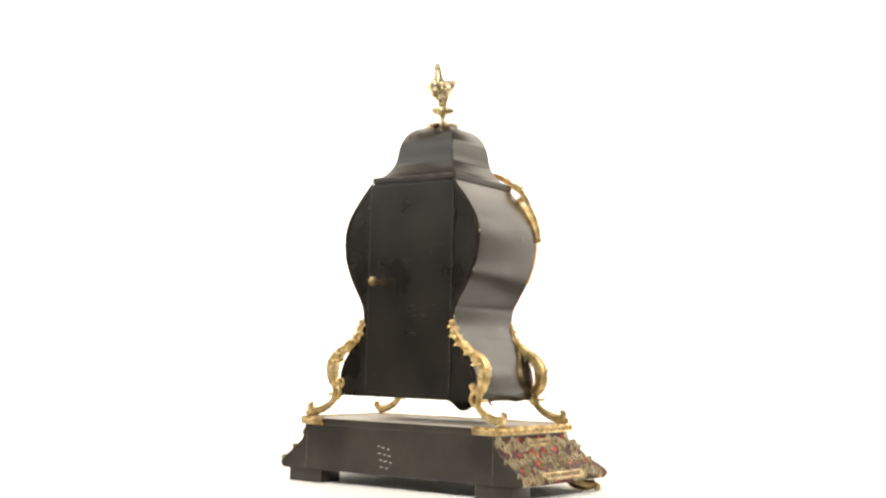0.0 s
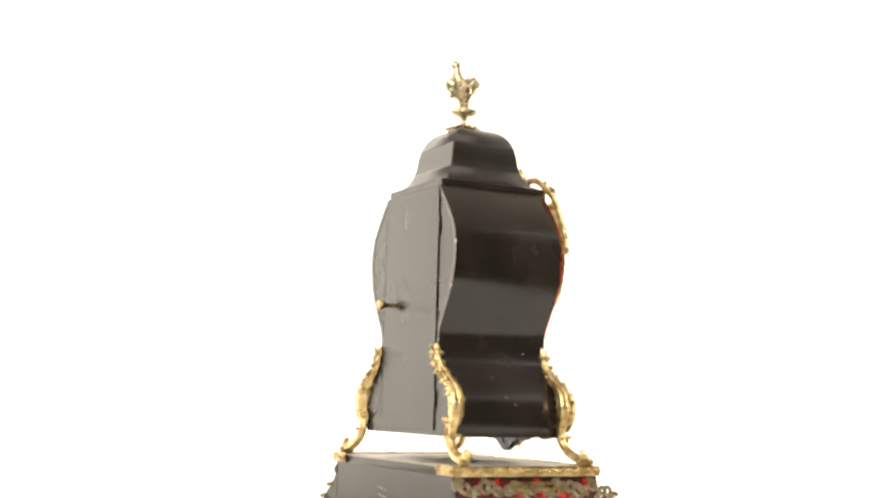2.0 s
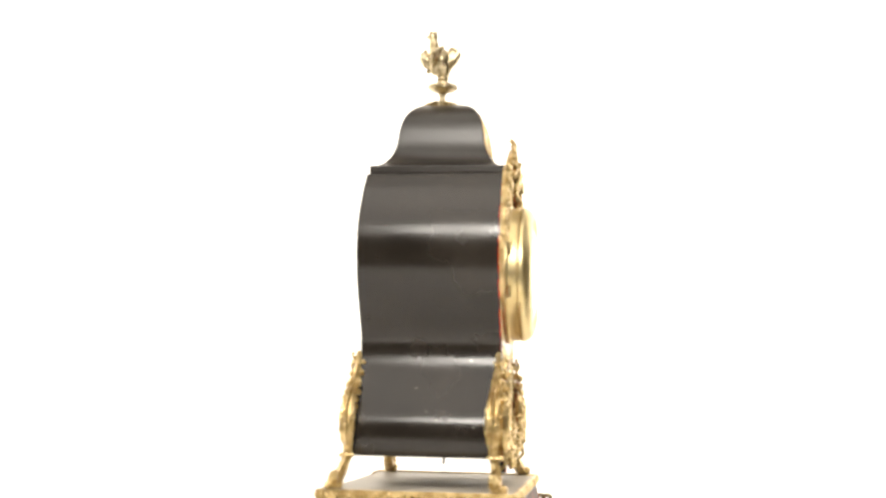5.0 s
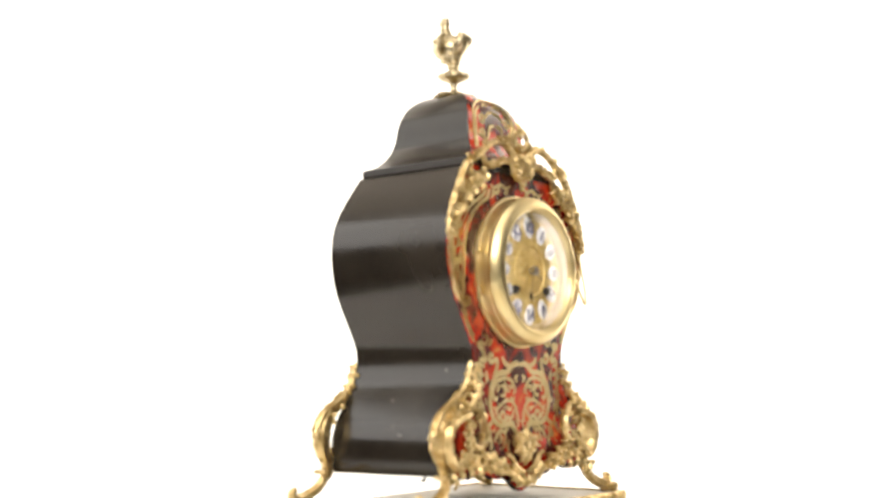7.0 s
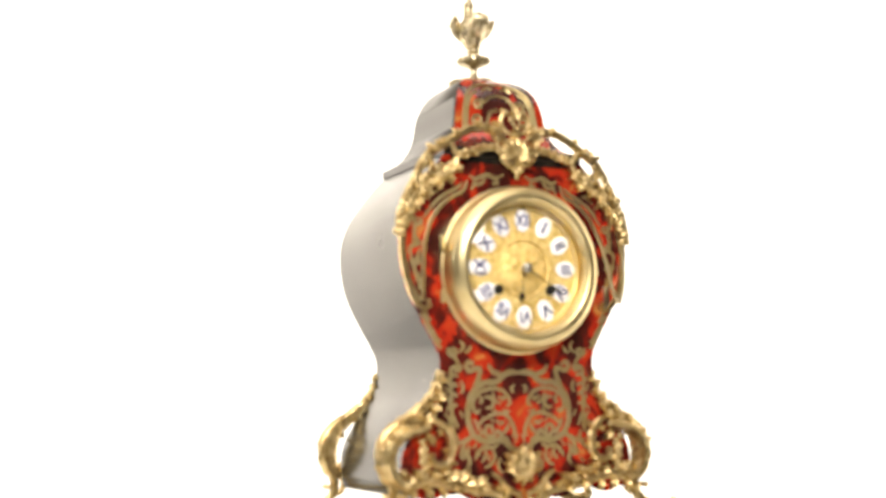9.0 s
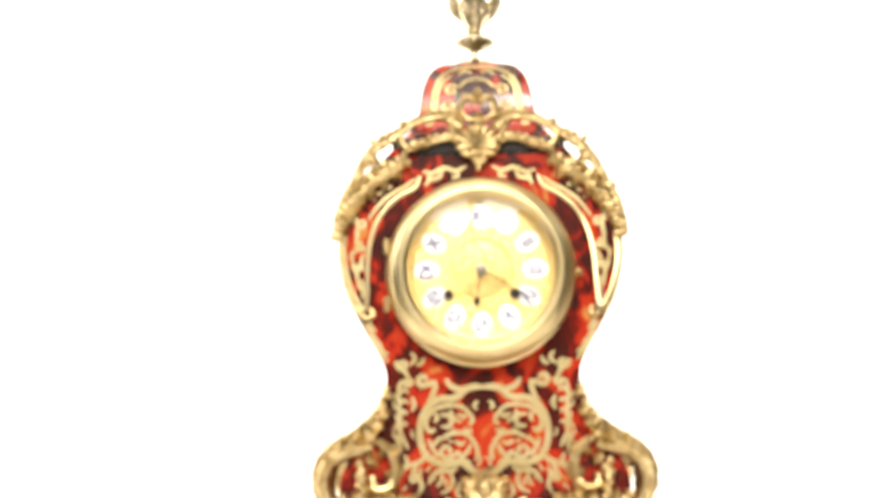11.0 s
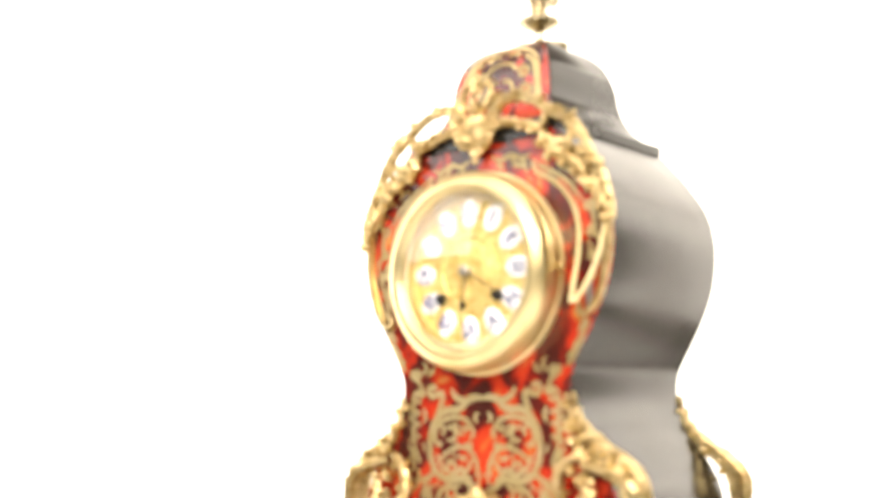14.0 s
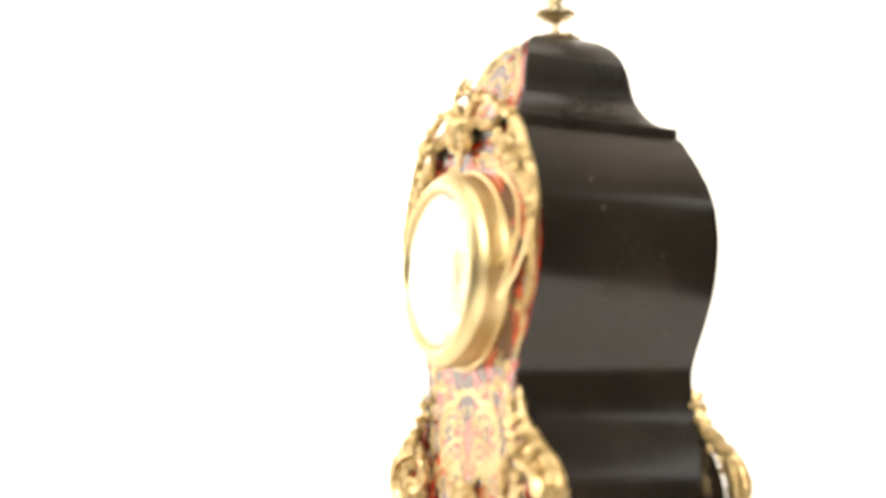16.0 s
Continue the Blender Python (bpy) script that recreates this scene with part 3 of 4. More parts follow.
inlay(front, [
    # inner scrolls
    [(36.5, 179), (39.5, 176.5), (43, 180), (42.5, 187), (36, 193.5), (26, 196), (17, 195), (11, 190), (8.5, 184), (12, 181)],
    [(33, 189), (27, 188.5), (24, 184), (27, 180), (32, 180.5)], [(25, 193), (23, 187), (17, 183)], [(20, 190), (15, 187), (13, 190)],
    [(33, 170), (27, 174), (19, 175.5), (12, 173.5), (7.5, 168), (5, 161), (6.5, 155)],
    curl(28, 162, 6, 250, -1.1) + [(20, 161), (16, 156), (10, 153)],
    [(33.5, 158), (38, 163), (42, 171)], [(10, 167), (13, 161), (17, 158)], [(41, 166), (36, 168.5), (33, 173)],
    # tail leaves below the cartouche
    [(20, 150), (26, 147), (33, 148), (39, 144), (42, 138)], [(33, 148), (32, 141), (36, 136)], [(26, 147), (24, 140), (27, 134), (33, 131)],
    [(47, 150), (49, 143), (47, 136), (50, 131)], [(49, 143), (54, 140), (56, 145)], [(18, 139), (21, 132), (17, 126)], [(55, 152), (60, 150), (64, 153)],
    # leafy columns beside it
    curl(60.5, 227, 4.6, 20, 1.0) + [(57, 219), (56, 213)], curl(57, 213.5, 3.2, 120, -0.9) + [(62, 213), (64.5, 205)],
    [(56, 206), (61, 208), (64, 203), (63, 195)], [(56, 198), (61, 200), (63.5, 195), (62, 187)], [(57, 190), (61, 192), (63, 186), (61.5, 178)],
    [(57, 182), (61, 183), (63, 177), (60, 170), (57, 164)], [(66, 190), (64, 183), (68, 178)], [(69, 176), (65, 172), (63, 164), (66, 157)], [(60, 160), (58, 154), (62, 147), (67, 143)],
    [(55, 226), (51, 231), (54, 236)],
    # leaf tips that fill the cartouche and the columns
    [(30, 193), (33, 197)], [(38, 191), (35, 187), (37, 183)], [(22, 179), (25, 176)], [(15, 179), (12, 176), (9, 178)], [(22, 170), (18, 167), (14, 169)], [(35, 160), (39, 157)], [(24, 168), (27, 171)],
    [(4, 199), (7, 196), (5, 192)], [(2, 158), (5, 150)], [(67, 205), (65, 200)], [(68, 199), (66, 193)], [(54, 203), (52, 197), (54, 192)], [(55, 178), (53, 172)], [(66, 168), (70, 165)], [(50, 226), (46, 228), (44, 232)],
    [(44, 147), (40, 151)], [(37, 141), (41, 143)], [(30, 136), (28, 142)], [(58, 137), (62, 133)], [(10, 140), (13, 134)],
], YI, 0.0020)
# double fillets round the dial and the leafage between them; on one side their lower ends have sprung away from the case
for pts in ([(45, 371), (49, 362), (60, 356), (71, 347), (79, 335), (84, 320), (86, 305), (86.5, 290), (87, 276), (88, 268)],
            [(88, 366), (95, 355), (100.5, 342), (103, 328), (104, 312), (102, 297), (97.5, 282), (90, 268)]):
    for s in (-1, 1):
        bm = bmesh.new()
        tube(bm, [(s * x / 1000, YI - 0.0003 - (0.019 * (max(0, 335 - z) / 67) ** 1.4 if s > 0 else 0), z / 1000, 0.0019 * (0.6 if i == 0 else 1)) for i, (x, z) in enumerate(pts)], 4, 6, 0.5, up=(0, 1, 0))
        part("fillet", bm, BRASS, front, "loose brass fillet sprung away from the front" if s > 0 else "brass fillet round the dial")
inlay(front, [
    [(49, 369), (55, 364), (66, 358), (76, 350), (85, 338)],
    curl(90, 335, 4, 40, 1.0) + [(94, 326), (95, 318)], curl(92, 318, 3.6, 200, -1.0) + [(98, 312), (97, 303)], curl(94, 301, 3.2, 30, 1.0) + [(94, 293), (93, 284)],
    [(90, 348), (94, 343), (97, 335)], [(80, 352), (85, 356), (90, 352)], [(89, 312), (91, 305), (89, 298)], [(91, 292), (90, 284), (90, 277)],
    [(67, 363), (72, 362), (78, 357)],
    # flourish under the cornice
    [(10, 378), (18, 374.5), (27, 377), (36, 373), (43, 375)], [(27, 377), (31, 369.5), (38, 368), (41, 363)], [(36, 373), (40, 369)], [(18, 374.5), (16, 370.5), (21, 369.5)],
    # leaf trail down the edge
    [(86, 262), (84, 256), (80, 252)], [(89, 259), (86, 254), (82, 249)], [(82, 250), (80, 245), (76, 242)], [(85, 250), (81, 243), (77, 238)], [(77, 242), (75, 237), (71, 235)], [(80, 241), (75, 234), (71, 229)],
], YI, 0.0019)

# inlay on the dome's curved front: strokes are laid back onto its slope


def dome_inlay(strokes, w=0.0018):
    for pts in strokes:
        for s in (-1, 1):
            bm = bmesh.new()
            q = []
            for x, z in pts:
                h = float(np.interp(z / 1000, [l[1] for l in DOME_LINE], [l[0] for l in DOME_LINE]))
                q.append((s * x / 1000, CY - h - 0.0002, z / 1000, w))
            tube(bm, q, 4, 6, 0.3, up=(0, 1, 0.2))
            part("inlay_scroll", bm, INLAY, dome)


dome_inlay([[(40, 414), (36.5, 424), (35, 434), (33.5, 444), (30, 454), (22, 461), (10, 465), (0, 465.5)], [(37, 414), (33.5, 424), (32, 434), (30.5, 444), (27, 452), (20, 457)],
            curl(20, 444, 5, 90, 1.1) + [(14, 447), (8, 452), (0, 454)], curl(22, 430, 5, 10, -1.1) + [(16, 425), (12, 431), (9, 438), (2, 440)], [(26, 418), (22, 422), (16, 420)], [(14, 458), (10, 461), (4, 460)]])

# ---- gilt mounts ----


def leaf(bm, base, tip, width, bulge=0.004, n=5):
    """A ribbed pointed leaf from base to tip, raised towards the front."""
    a, b = Vector(base), Vector(tip)
    d = b - a
    out = Vector((0, -1, 0))
    side = d.cross(out).normalized()
    rows = []
    for i in range(n + 1):
        t = i / n
        w = width * (math.sin(math.pi * (0.12 + 0.88 * t)) ** 0.8) * (1.0 if i < n else 0.15) * (1 + 0.25 * math.sin(i * 2.7))
        c = a + d * t + out * bulge * math.sin(math.pi * t)
        rows.append([c - side * w - out * 0.0008, c - side * w * 0.5 + out * bulge * 0.35, c + out * bulge * 0.10, c + side * w * 0.5 + out * bulge * 0.35, c + side * w - out * 0.0008,
                     c + side * w * 0.6 - out * 0.0018, c - side * w * 0.6 - out * 0.0018])
    r = grid(bm, rows, close=True)
    bm.faces.new(r[0][::-1]), bm.faces.new(r[-1])


def beads(bm, pts, r, seed=1, jitter=0.0008):
    rnd = random.Random(seed)
    for p in pts:
        ball(bm, (p[0] + rnd.uniform(-jitter, jitter), p[1], p[2] + rnd.uniform(-jitter, jitter)), r * rnd.uniform(0.75, 1.25), 1, 0.9, 1)


def mm(s, pts, y):
    """Points (x, z, radius[, dy]) in millimetres to a bar's points on one half."""
    return [(s * p[0] / 1000, y - (p[3] / 1000 if len(p) > 3 else 0), p[1] / 1000, p[2] / 1000) for p in pts]


def leaf_piece(parent, name, base, tip, width, bulge):
    bm = bmesh.new()
    leaf(bm, base, tip, width, bulge, 6)
    part(name, bm, GILT, parent)


# crest over the dial
YC = CY - 0.0712
bm = bmesh.new()
lathe(bm, [(0.0, 0.0040), (0.006, 0.0042), (0.011, 0.0034), (0.0140, 0.0015), (0.0146, 0.0)], 24, Matrix.Translation((0, YC, 0.3965)) @ FACE)
shell = part("crest_shell", bm, GILT, clock, "gilt scallop shell at the centre of the crest")
for k in range(9):  # ribs fan out from the hinge and end in round scallops
    a = radians(-6 + 24 * k)
    dx, dz = 0.0160 * math.cos(a), 0.0150 * math.sin(a)
    bm = bmesh.new()
    tube(bm, [(dx * 0.12, YC - 0.0048, 0.3905 + dz * 0.12, 0.0012), (dx * 0.5, YC - 0.0066, 0.3915 + dz * 0.5, 0.0021), (dx * 0.85, YC - 0.0058, 0.3925 + dz * 0.85, 0.0030), (dx * 1.02, YC - 0.0040, 0.3930 + dz * 1.02, 0.0022)], 3, 8)
    part("shell_rib", bm, GILT, shell)
for s in (-1, 1):  # scrolls under the hinge
    bm = bmesh.new()
    tube(bm, mm(s, [(1.5, 389, 2.0), (6, 386.5, 2.4), (11, 387, 2.6), (14, 390.5, 2.2), (11.5, 392.5, 1.6)], YC - 0.004), 3, 8)
    part("shell_scroll", bm, GILT, shell)
bm = bmesh.new()
beads(bm, [(0, YC - 0.004, 0.3865), (-0.003, YC - 0.0035, 0.3825), (0.003, YC - 0.0035, 0.3820), (0, YC - 0.004, 0.3790), (0, YC - 0.0035, 0.3750)], 0.0033, 8, 0.0004)
part("drop", bm, GILT, shell, "gilt husk hanging from the shell")
bm = bmesh.new()
for s in (-1, 1):
    tube(bm, mm(s, [(4, 413, 2.0), (10, 416, 2.2), (13.5, 422, 2.3), (12, 428.5, 2.2), (7, 431, 2.0), (3.5, 428, 1.7), (5.5, 424.5, 1.3)], YC - 0.001), 4, 8)
tube(bm, [(-0.004, YC - 0.001, 0.414, 0.0030), (0, YC - 0.0015, 0.4125, 0.0034), (0.004, YC - 0.001, 0.414, 0.0030)], 3, 8)
cartouche = part("crest_cartouche", bm, GILT, clock, "scrolled gilt cartouche of the crest")
for s in (-1, 1):
    leaf_piece(cartouche, "leaf", (s * 0.010, YC, 0.415), (s * 0.021, YC + 0.002, 0.424), 0.0036, 0.004)
    leaf_piece(cartouche, "leaf", (s * 0.012, YC, 0.412), (s * 0.028, YC - 0.001, 0.416), 0.0042, 0.004)
    leaf_piece(cartouche, "leaf", (s * 0.007, YC, 0.429), (s * 0.012, YC + 0.003, 0.436), 0.0030, 0.003)
leaf_piece(cartouche, "leaf", (0, YC, 0.426), (0, YC + 0.003, 0.441), 0.0036, 0.004)
leaf_piece(cartouche, "leaf", (0, YC, 0.412), (0, YC - 0.001, 0.420), 0.0040, 0.004)
for s in (-1, 1):
    bm = bmesh.new()
    tube(bm, mm(s, [(12, 407, 3.4), (20, 414, 4.0), (29, 417, 3.6), (40, 415.5, 3.2), (51, 411, 3.2), (60, 405, 3.4), (68, 399.5, 3.6), (76, 396, 3.0), (84, 398.5, 1.4)], YC - 0.002), 4, 12, flute=0.14)
    tube(bm, mm(s, [(13, 399, 2.6), (22, 400, 3.2), (32, 398, 3.0), (42, 395, 3.2), (52, 392, 3.4), (57, 393, 3.0), (60, 399, 2.6), (62, 404, 2.4)], YC - 0.002), 4, 8)
    for x, z, tx, tz in ((20, 412, 27, 420), (31, 416, 39, 421), (36, 397, 43, 391), (46, 394, 51, 388), (54, 408, 61, 413), (16, 404, 24, 409), (22, 400, 14, 394), (52, 392, 45, 398), (64, 400, 72, 405), (70, 398, 77, 402)):
        leaf(bm, (s * x / 1000, YC - 0.003, z / 1000), (s * tx / 1000, YC - 0.003, tz / 1000), 0.0030, 0.003)
    beads(bm, [(s * x / 1000, YC - 0.006, z / 1000) for x, z in ((19, 402), (25, 401), (31, 400), (37, 398), (43, 396), (49, 394), (54, 392))], 0.0027, 3)
    part("crest_arm", bm, GILT, clock, "pierced gilt branch of the crest")
    # shoulder mount: an outer rib, a garland of flowers, a drop at the end
    bm = bmesh.new()
    tube(bm, mm(s, [(72, 397, 3.0), (81, 391, 3.4), (89, 380, 3.2), (95.5, 367, 3.0), (102, 356, 2.8), (106, 345, 2.6), (109, 334, 2.6), (110, 325, 2.0)], YF - 0.003), 4, 12, flute=0.16)
    beads(bm, [(s * (80 + 30 * math.sin(k / 12 * 1.45)) / 1000, YF - 0.004, (388 - 62 * (k / 12) ** 1.15) / 1000) for k in range(13)], 0.0036, 21, 0.0012)
    tube(bm, mm(s, [(56, 389, 3.2), (59, 380, 3.6), (66, 373, 3.8), (75, 369, 3.6), (84, 362, 3.4), (91, 353, 3.0)], YF - 0.0035), 4, 8)
    for x, z, tx, tz in ((58, 383, 52, 377), (64, 374, 60, 366), (74, 369, 72, 361), (84, 362, 82, 353), (88, 355, 93, 347), (96, 352, 92, 342), (103, 345, 98, 337), (76, 382, 84, 381), (90, 364, 98, 363), (106, 336, 101, 327), (82, 372, 78, 376)):
        leaf(bm, (s * x / 1000, YF - 0.003, z / 1000), (s * tx / 1000, YF - 0.003, tz / 1000), 0.0040, 0.0045)
    beads(bm, [(s * x / 1000, YF - 0.0055, z / 1000) for x, z in ((62, 382), (67, 377), (70, 373), (75, 372), (79, 367), (83, 365), (87, 360), (90, 356), (93, 351), (96, 347), (99, 342), (102, 338), (104, 333), (107, 329), (109, 324), (106, 324), (98, 349), (101, 345), (73, 379), (80, 376), (86, 369))], 0.0037, 5, 0.001)
    tube(bm, mm(s, [(73, 375, 3.5), (78, 372, 5.5), (84, 368, 6.5), (90, 361, 6.5), (97, 350, 6.0), (103, 338, 4.5), (107, 328, 2.5)], YF - 0.0015), 4, 8, 0.3, up=(0, 1, 0))
    for x, z in ((68, 379), (86, 364), (101, 340)):
        for k in range(6):
            a = k * math.pi / 3
            leaf(bm, (s * x / 1000, YF - 0.006, z / 1000), (s * (x + 5.2 * math.cos(a)) / 1000, YF - 0.005, (z + 5.2 * math.sin(a)) / 1000), 0.0019, 0.002, 3)
    # a slim reeded strip runs on down the edge and ends in a curl
    strip = [(s * (half_width(z) - 0.0022), YF - 0.0015, z, r) for z, r in ((0.332, 0.0020), (0.322, 0.0026), (0.308, 0.0027), (0.294, 0.0025), (0.281, 0.0024), (0.270, 0.0023))]
    strip += [(s * (half_width(0.262) - 0.0065), YF - 0.002, 0.262, 0.0024), (s * (half_width(0.262) - 0.0115), YF - 0.002, 0.265, 0.0022), (s * (half_width(0.262) - 0.0095), YF - 0.002, 0.270, 0.0016)]
    tube(bm, strip, 4, 8, flute=0.14)
    part("shoulder_mount", bm, GILT, clock, "gilt flower garland on the shoulder")


def leg_mount(s, y, dy):
    """A corner mount: a broad leafy strap down the corner, a scroll at the knee and a curled foot."""
    bm = bmesh.new()
    p = [(72, 212, 1.6), (73, 207, 3.2), (74, 201, 2.6), (78, 192, 4.2), (85, 183, 4.8), (94, 175, 5.2), (104.5, 168.5, 5.8), (113.5, 161, 7.0), (119, 151, 8.2), (120.5, 139, 8.2), (118, 128, 6.8), (112.5, 122, 4.8), (106.5, 123, 4.0),
         (104, 128, 3.4), (107, 132, 2.6)]
    tube(bm, [(s * x / 1000, y, z / 1000, r / 1000) for x, z, r in p], 4, 12, 0.9, up=(0, 1, 0), flute=0.12)
    for o in (-0.0035, 0.0035):  # two raised ribs along the strap
        tube(bm, [(s * (x + r * 0.75) / 1000, y + o, (z + r * 0.3) / 1000, 0.0019) for x, z, r in p[4:10]], 4, 6)
    # the foot springs from under the scroll and ends in an upturned toe; a thin stem curls beside it
    foot = [(121, 133, 3.2), (117, 124, 3.8), (113.5, 114, 3.8), (114.5, 105, 3.8), (120.5, 97.5, 4.2), (131, 91.5, 4.8), (143, 88, 5.0), (151.5, 89.5, 4.6), (154, 95, 3.4), (150, 97.5, 2.2)]
    tube(bm, [(s * x / 1000, y + dy * (max(0, 0.115 - z / 1000) * 0.2), z / 1000, r / 1000) for x, z, r in foot], 4, 12, 1.15, up=(0, 1, 0), flute=0.10)
    tube(bm, [(s * x / 1000, y + dy * 0.003, z / 1000, r / 1000) for x, z, r in ((107, 121, 2.6), (104, 114, 2.6), (106, 107, 2.4), (111, 104.5, 2.2), (113, 108, 1.8))], 4, 8)
    ball(bm, (s * 0.1060, y + dy * 0.003, 0.1285), 0.0042, 1, 1.4, 1, 2)
    for x, z, tx, tz, w in ((73, 206, 68, 201, 2.7), (74, 202, 78.3, 199.1, 2.5), (76, 194, 71, 189, 3.1), (78, 190, 84.5, 190, 2.9), (84, 184, 79, 178.2, 3.1), (90, 179, 96.5, 179.7, 2.9), (97, 174, 93.4, 166.8, 3.2), (104, 170, 109.8, 172.2, 2.9), (109, 166, 105.4, 160.2, 3.1), (124, 152, 128.3, 149.1, 2.3), (112, 160, 105.5, 154.2, 2.9), (119, 112, 124, 110.6, 2.2)):
        for dd in (-0.004, 0.001, 0.0055):
            leaf(bm, (s * x / 1000, y + dy * dd, z / 1000), (s * tx / 1000, y + dy * (dd + 0.001), tz / 1000), w / 1000, 0.003)
    beads(bm, [(s * x / 1000, y + dy * 0.0062, z / 1000) for x, z in ((72, 209), (75, 198), (80, 189), (86, 183), (94, 177), (102, 171), (110, 165), (117, 156), (120, 146), (121, 135))], 0.0027, 9)
    for k in range(3):
        ball(bm, (s * (0.146 + 0.003 * k), y + dy * (0.003 + 0.004 * k) - 0.002, 0.0852), 0.0052, 1.1, 1, 0.98)
    return bm


for s in (-1, 1):
    part("back_leg", leg_mount(s, YB + 0.0020, 1), GILT, clock, "gilt scrolled leg at the back corner")
    bm = leg_mount(s, YF + 0.003, -1)
    # the front legs carry a broad volute and leaf sprays over the tortoiseshell
    tube(bm, mm(s, [(84, 166, 3.4, 2), (94, 164, 4.2, 4), (106, 161, 5.0, 4), (116, 154, 5.4, 4), (120.5, 142, 5.2, 4), (118, 129, 4.8, 4), (111, 121, 4.2, 5), (105, 121, 3.6, 6), (101, 127, 2.8, 5)], YF - 0.002), 4, 12, flute=0.14)
    tube(bm, mm(s, [(86, 172, 2.6, 1), (76, 168, 3.0, 3), (69, 161, 3.4, 4), (66, 151, 3.6, 4), (68, 141, 3.6, 4), (75, 135, 3.4, 5), (83, 137, 3.0, 5), (84, 145, 2.4, 4)], YF - 0.002), 4, 12, flute=0.14)
    for x, z, tx, tz, w in ((92, 168, 78, 178, 4.2), (88, 160, 80, 150, 4.0), (93, 150, 90, 138, 4.0), (92, 140, 86, 128, 4.2), (98, 133, 93, 120, 4.0), (84, 130, 74, 122, 4.4), (76, 128, 64, 132, 4.0), (70, 124, 56, 129, 4.4), (62, 122, 48, 131, 4.2), (55, 118, 42, 124, 4.2), (46, 117, 33, 125, 4.2), (66, 118, 54, 112, 4.0), (50, 114, 38, 110, 3.8), (40, 114, 29, 117, 3.8), (104, 118, 98, 108, 3.6), (112, 114, 108, 100, 3.2), (90, 120, 84, 108, 3.6), (76, 118, 72, 108, 3.4), (104, 162, 110, 170, 3.4), (114, 156, 122, 161, 3.2), (118, 140, 126, 137, 3.0), (70, 160, 63, 165, 3.2), (67, 150, 60, 147, 3.2), (71, 140, 64, 134, 3.2), (74, 164, 80, 158, 3.2), (68, 145, 75, 148, 3.0), (90, 172, 97, 176, 3.2), (82, 178, 74, 184, 3.4), (78, 186, 70, 192, 3.2)):
        leaf(bm, (s * x / 1000, YF - 0.005, z / 1000), (s * tx / 1000, YF - 0.004, tz / 1000), w / 1000, 0.0045)
    tube(bm, mm(s, [(101, 119, 4.0, 3), (88, 122, 4.4, 3), (74, 120, 4.2, 3), (60, 117, 4.0, 3), (47, 114.5, 3.8, 3), (35, 112, 3.6, 3), (26, 110, 3.0, 3)], YF - 0.001), 4, 8)
    beads(bm, [(s * x / 1000, YF - 0.009, z / 1000) for x, z in ((93, 146), (91, 142), (93, 138), (90, 135), (92, 130), (90, 148), (99, 122), (89, 127), (84, 124), (93, 154), (70, 123), (58, 121), (47, 118))], 0.0030, 11, 0.001)
    part("front_leg", bm, GILT, clock, "gilt front leg with volute and leaf spray")

# apron: a leafy mask over a garland along the lower edge
bm = lathe(bmesh.new(), [(0.0, 0.0095), (0.003, 0.0092), (0.0055, 0.0080), (0.007, 0.0062), (0.0100, 0.0045), (0.0110, 0.0)], 24, Matrix.Translation((0, YF, 0.134)) @ FACE)
mask = part("apron_mask", bm, GILT, clock, "gilt leaf mask on the apron")
for k in range(9):
    a = radians(-22 + 28 * k)
    r = 22.0 if k in (2, 4, 6) else 18.5
    leaf_piece(mask, "mask_leaf", (0, YF - 0.004, 0.133), (r * math.cos(a) / 1000, YF - 0.005, 0.133 + r * 0.78 * math.sin(a) / 1000), 0.0050, 0.0040)
for k in range(5):
    a = radians(200 + 35 * k)
    leaf_piece(mask, "mask_leaf", (0, YF - 0.004, 0.131), (14 * math.cos(a) / 1000, YF - 0.004, 0.131 + 16 * math.sin(a) / 1000), 0.0050, 0.0038)
bm = bmesh.new()
for s in (-1, 1):
    tube(bm, mm(s, [(0, 99, 3.0, 4), (10, 101, 3.6, 4), (18, 106, 3.8, 4), (27, 111, 3.4, 4), (36, 113, 2.6, 4)], YF - 0.001), 4, 8)
    tube(bm, mm(s, [(3, 109, 2.2, 4), (10, 111, 2.8, 4), (18, 117, 2.8, 4), (24, 124, 2.4, 4), (30, 127, 1.6, 4)], YF - 0.001), 4, 8)
    for x, z, tx, tz in ((8, 103, 14, 96), (16, 107, 24, 103), (6, 107, 0, 95), (18, 112, 27, 117), (12, 108, 20, 112)):
        leaf(bm, (s * x / 1000, YF - 0.005, z / 1000), (s * tx / 1000, YF - 0.004, tz / 1000), 0.0036, 0.004)
part("apron_garland", bm, GILT, clock, "gilt garland along the lower edge")

# ---- finial: turned stem with leaves, and a plain bird on top ----
FY = -0.0010
bm = lathe(bmesh.new(), [(0.0, 0.4735), (0.0085, 0.4760), (0.0070, 0.4790), (0.0040, 0.4815), (0.0031, 0.4860), (0.0038, 0.4900), (0.0075, 0.4925), (0.0126, 0.4938), (0.0146, 0.4962), (0.0144, 0.4992), (0.0100, 0.5016),
                         (0.0052, 0.5028), (0.0048, 0.5045), (0.0064, 0.5060), (0.0056, 0.5085), (0.0072, 0.5100), (0.0064, 0.5115), (0.0082, 0.5150), (0.0100, 0.5185), (0.0, 0.5200)], 28, Matrix.Translation((0, FY, 0)))
finial = part("finial", bm, PALEGILT, clock, "turned gilt finial with a bird")
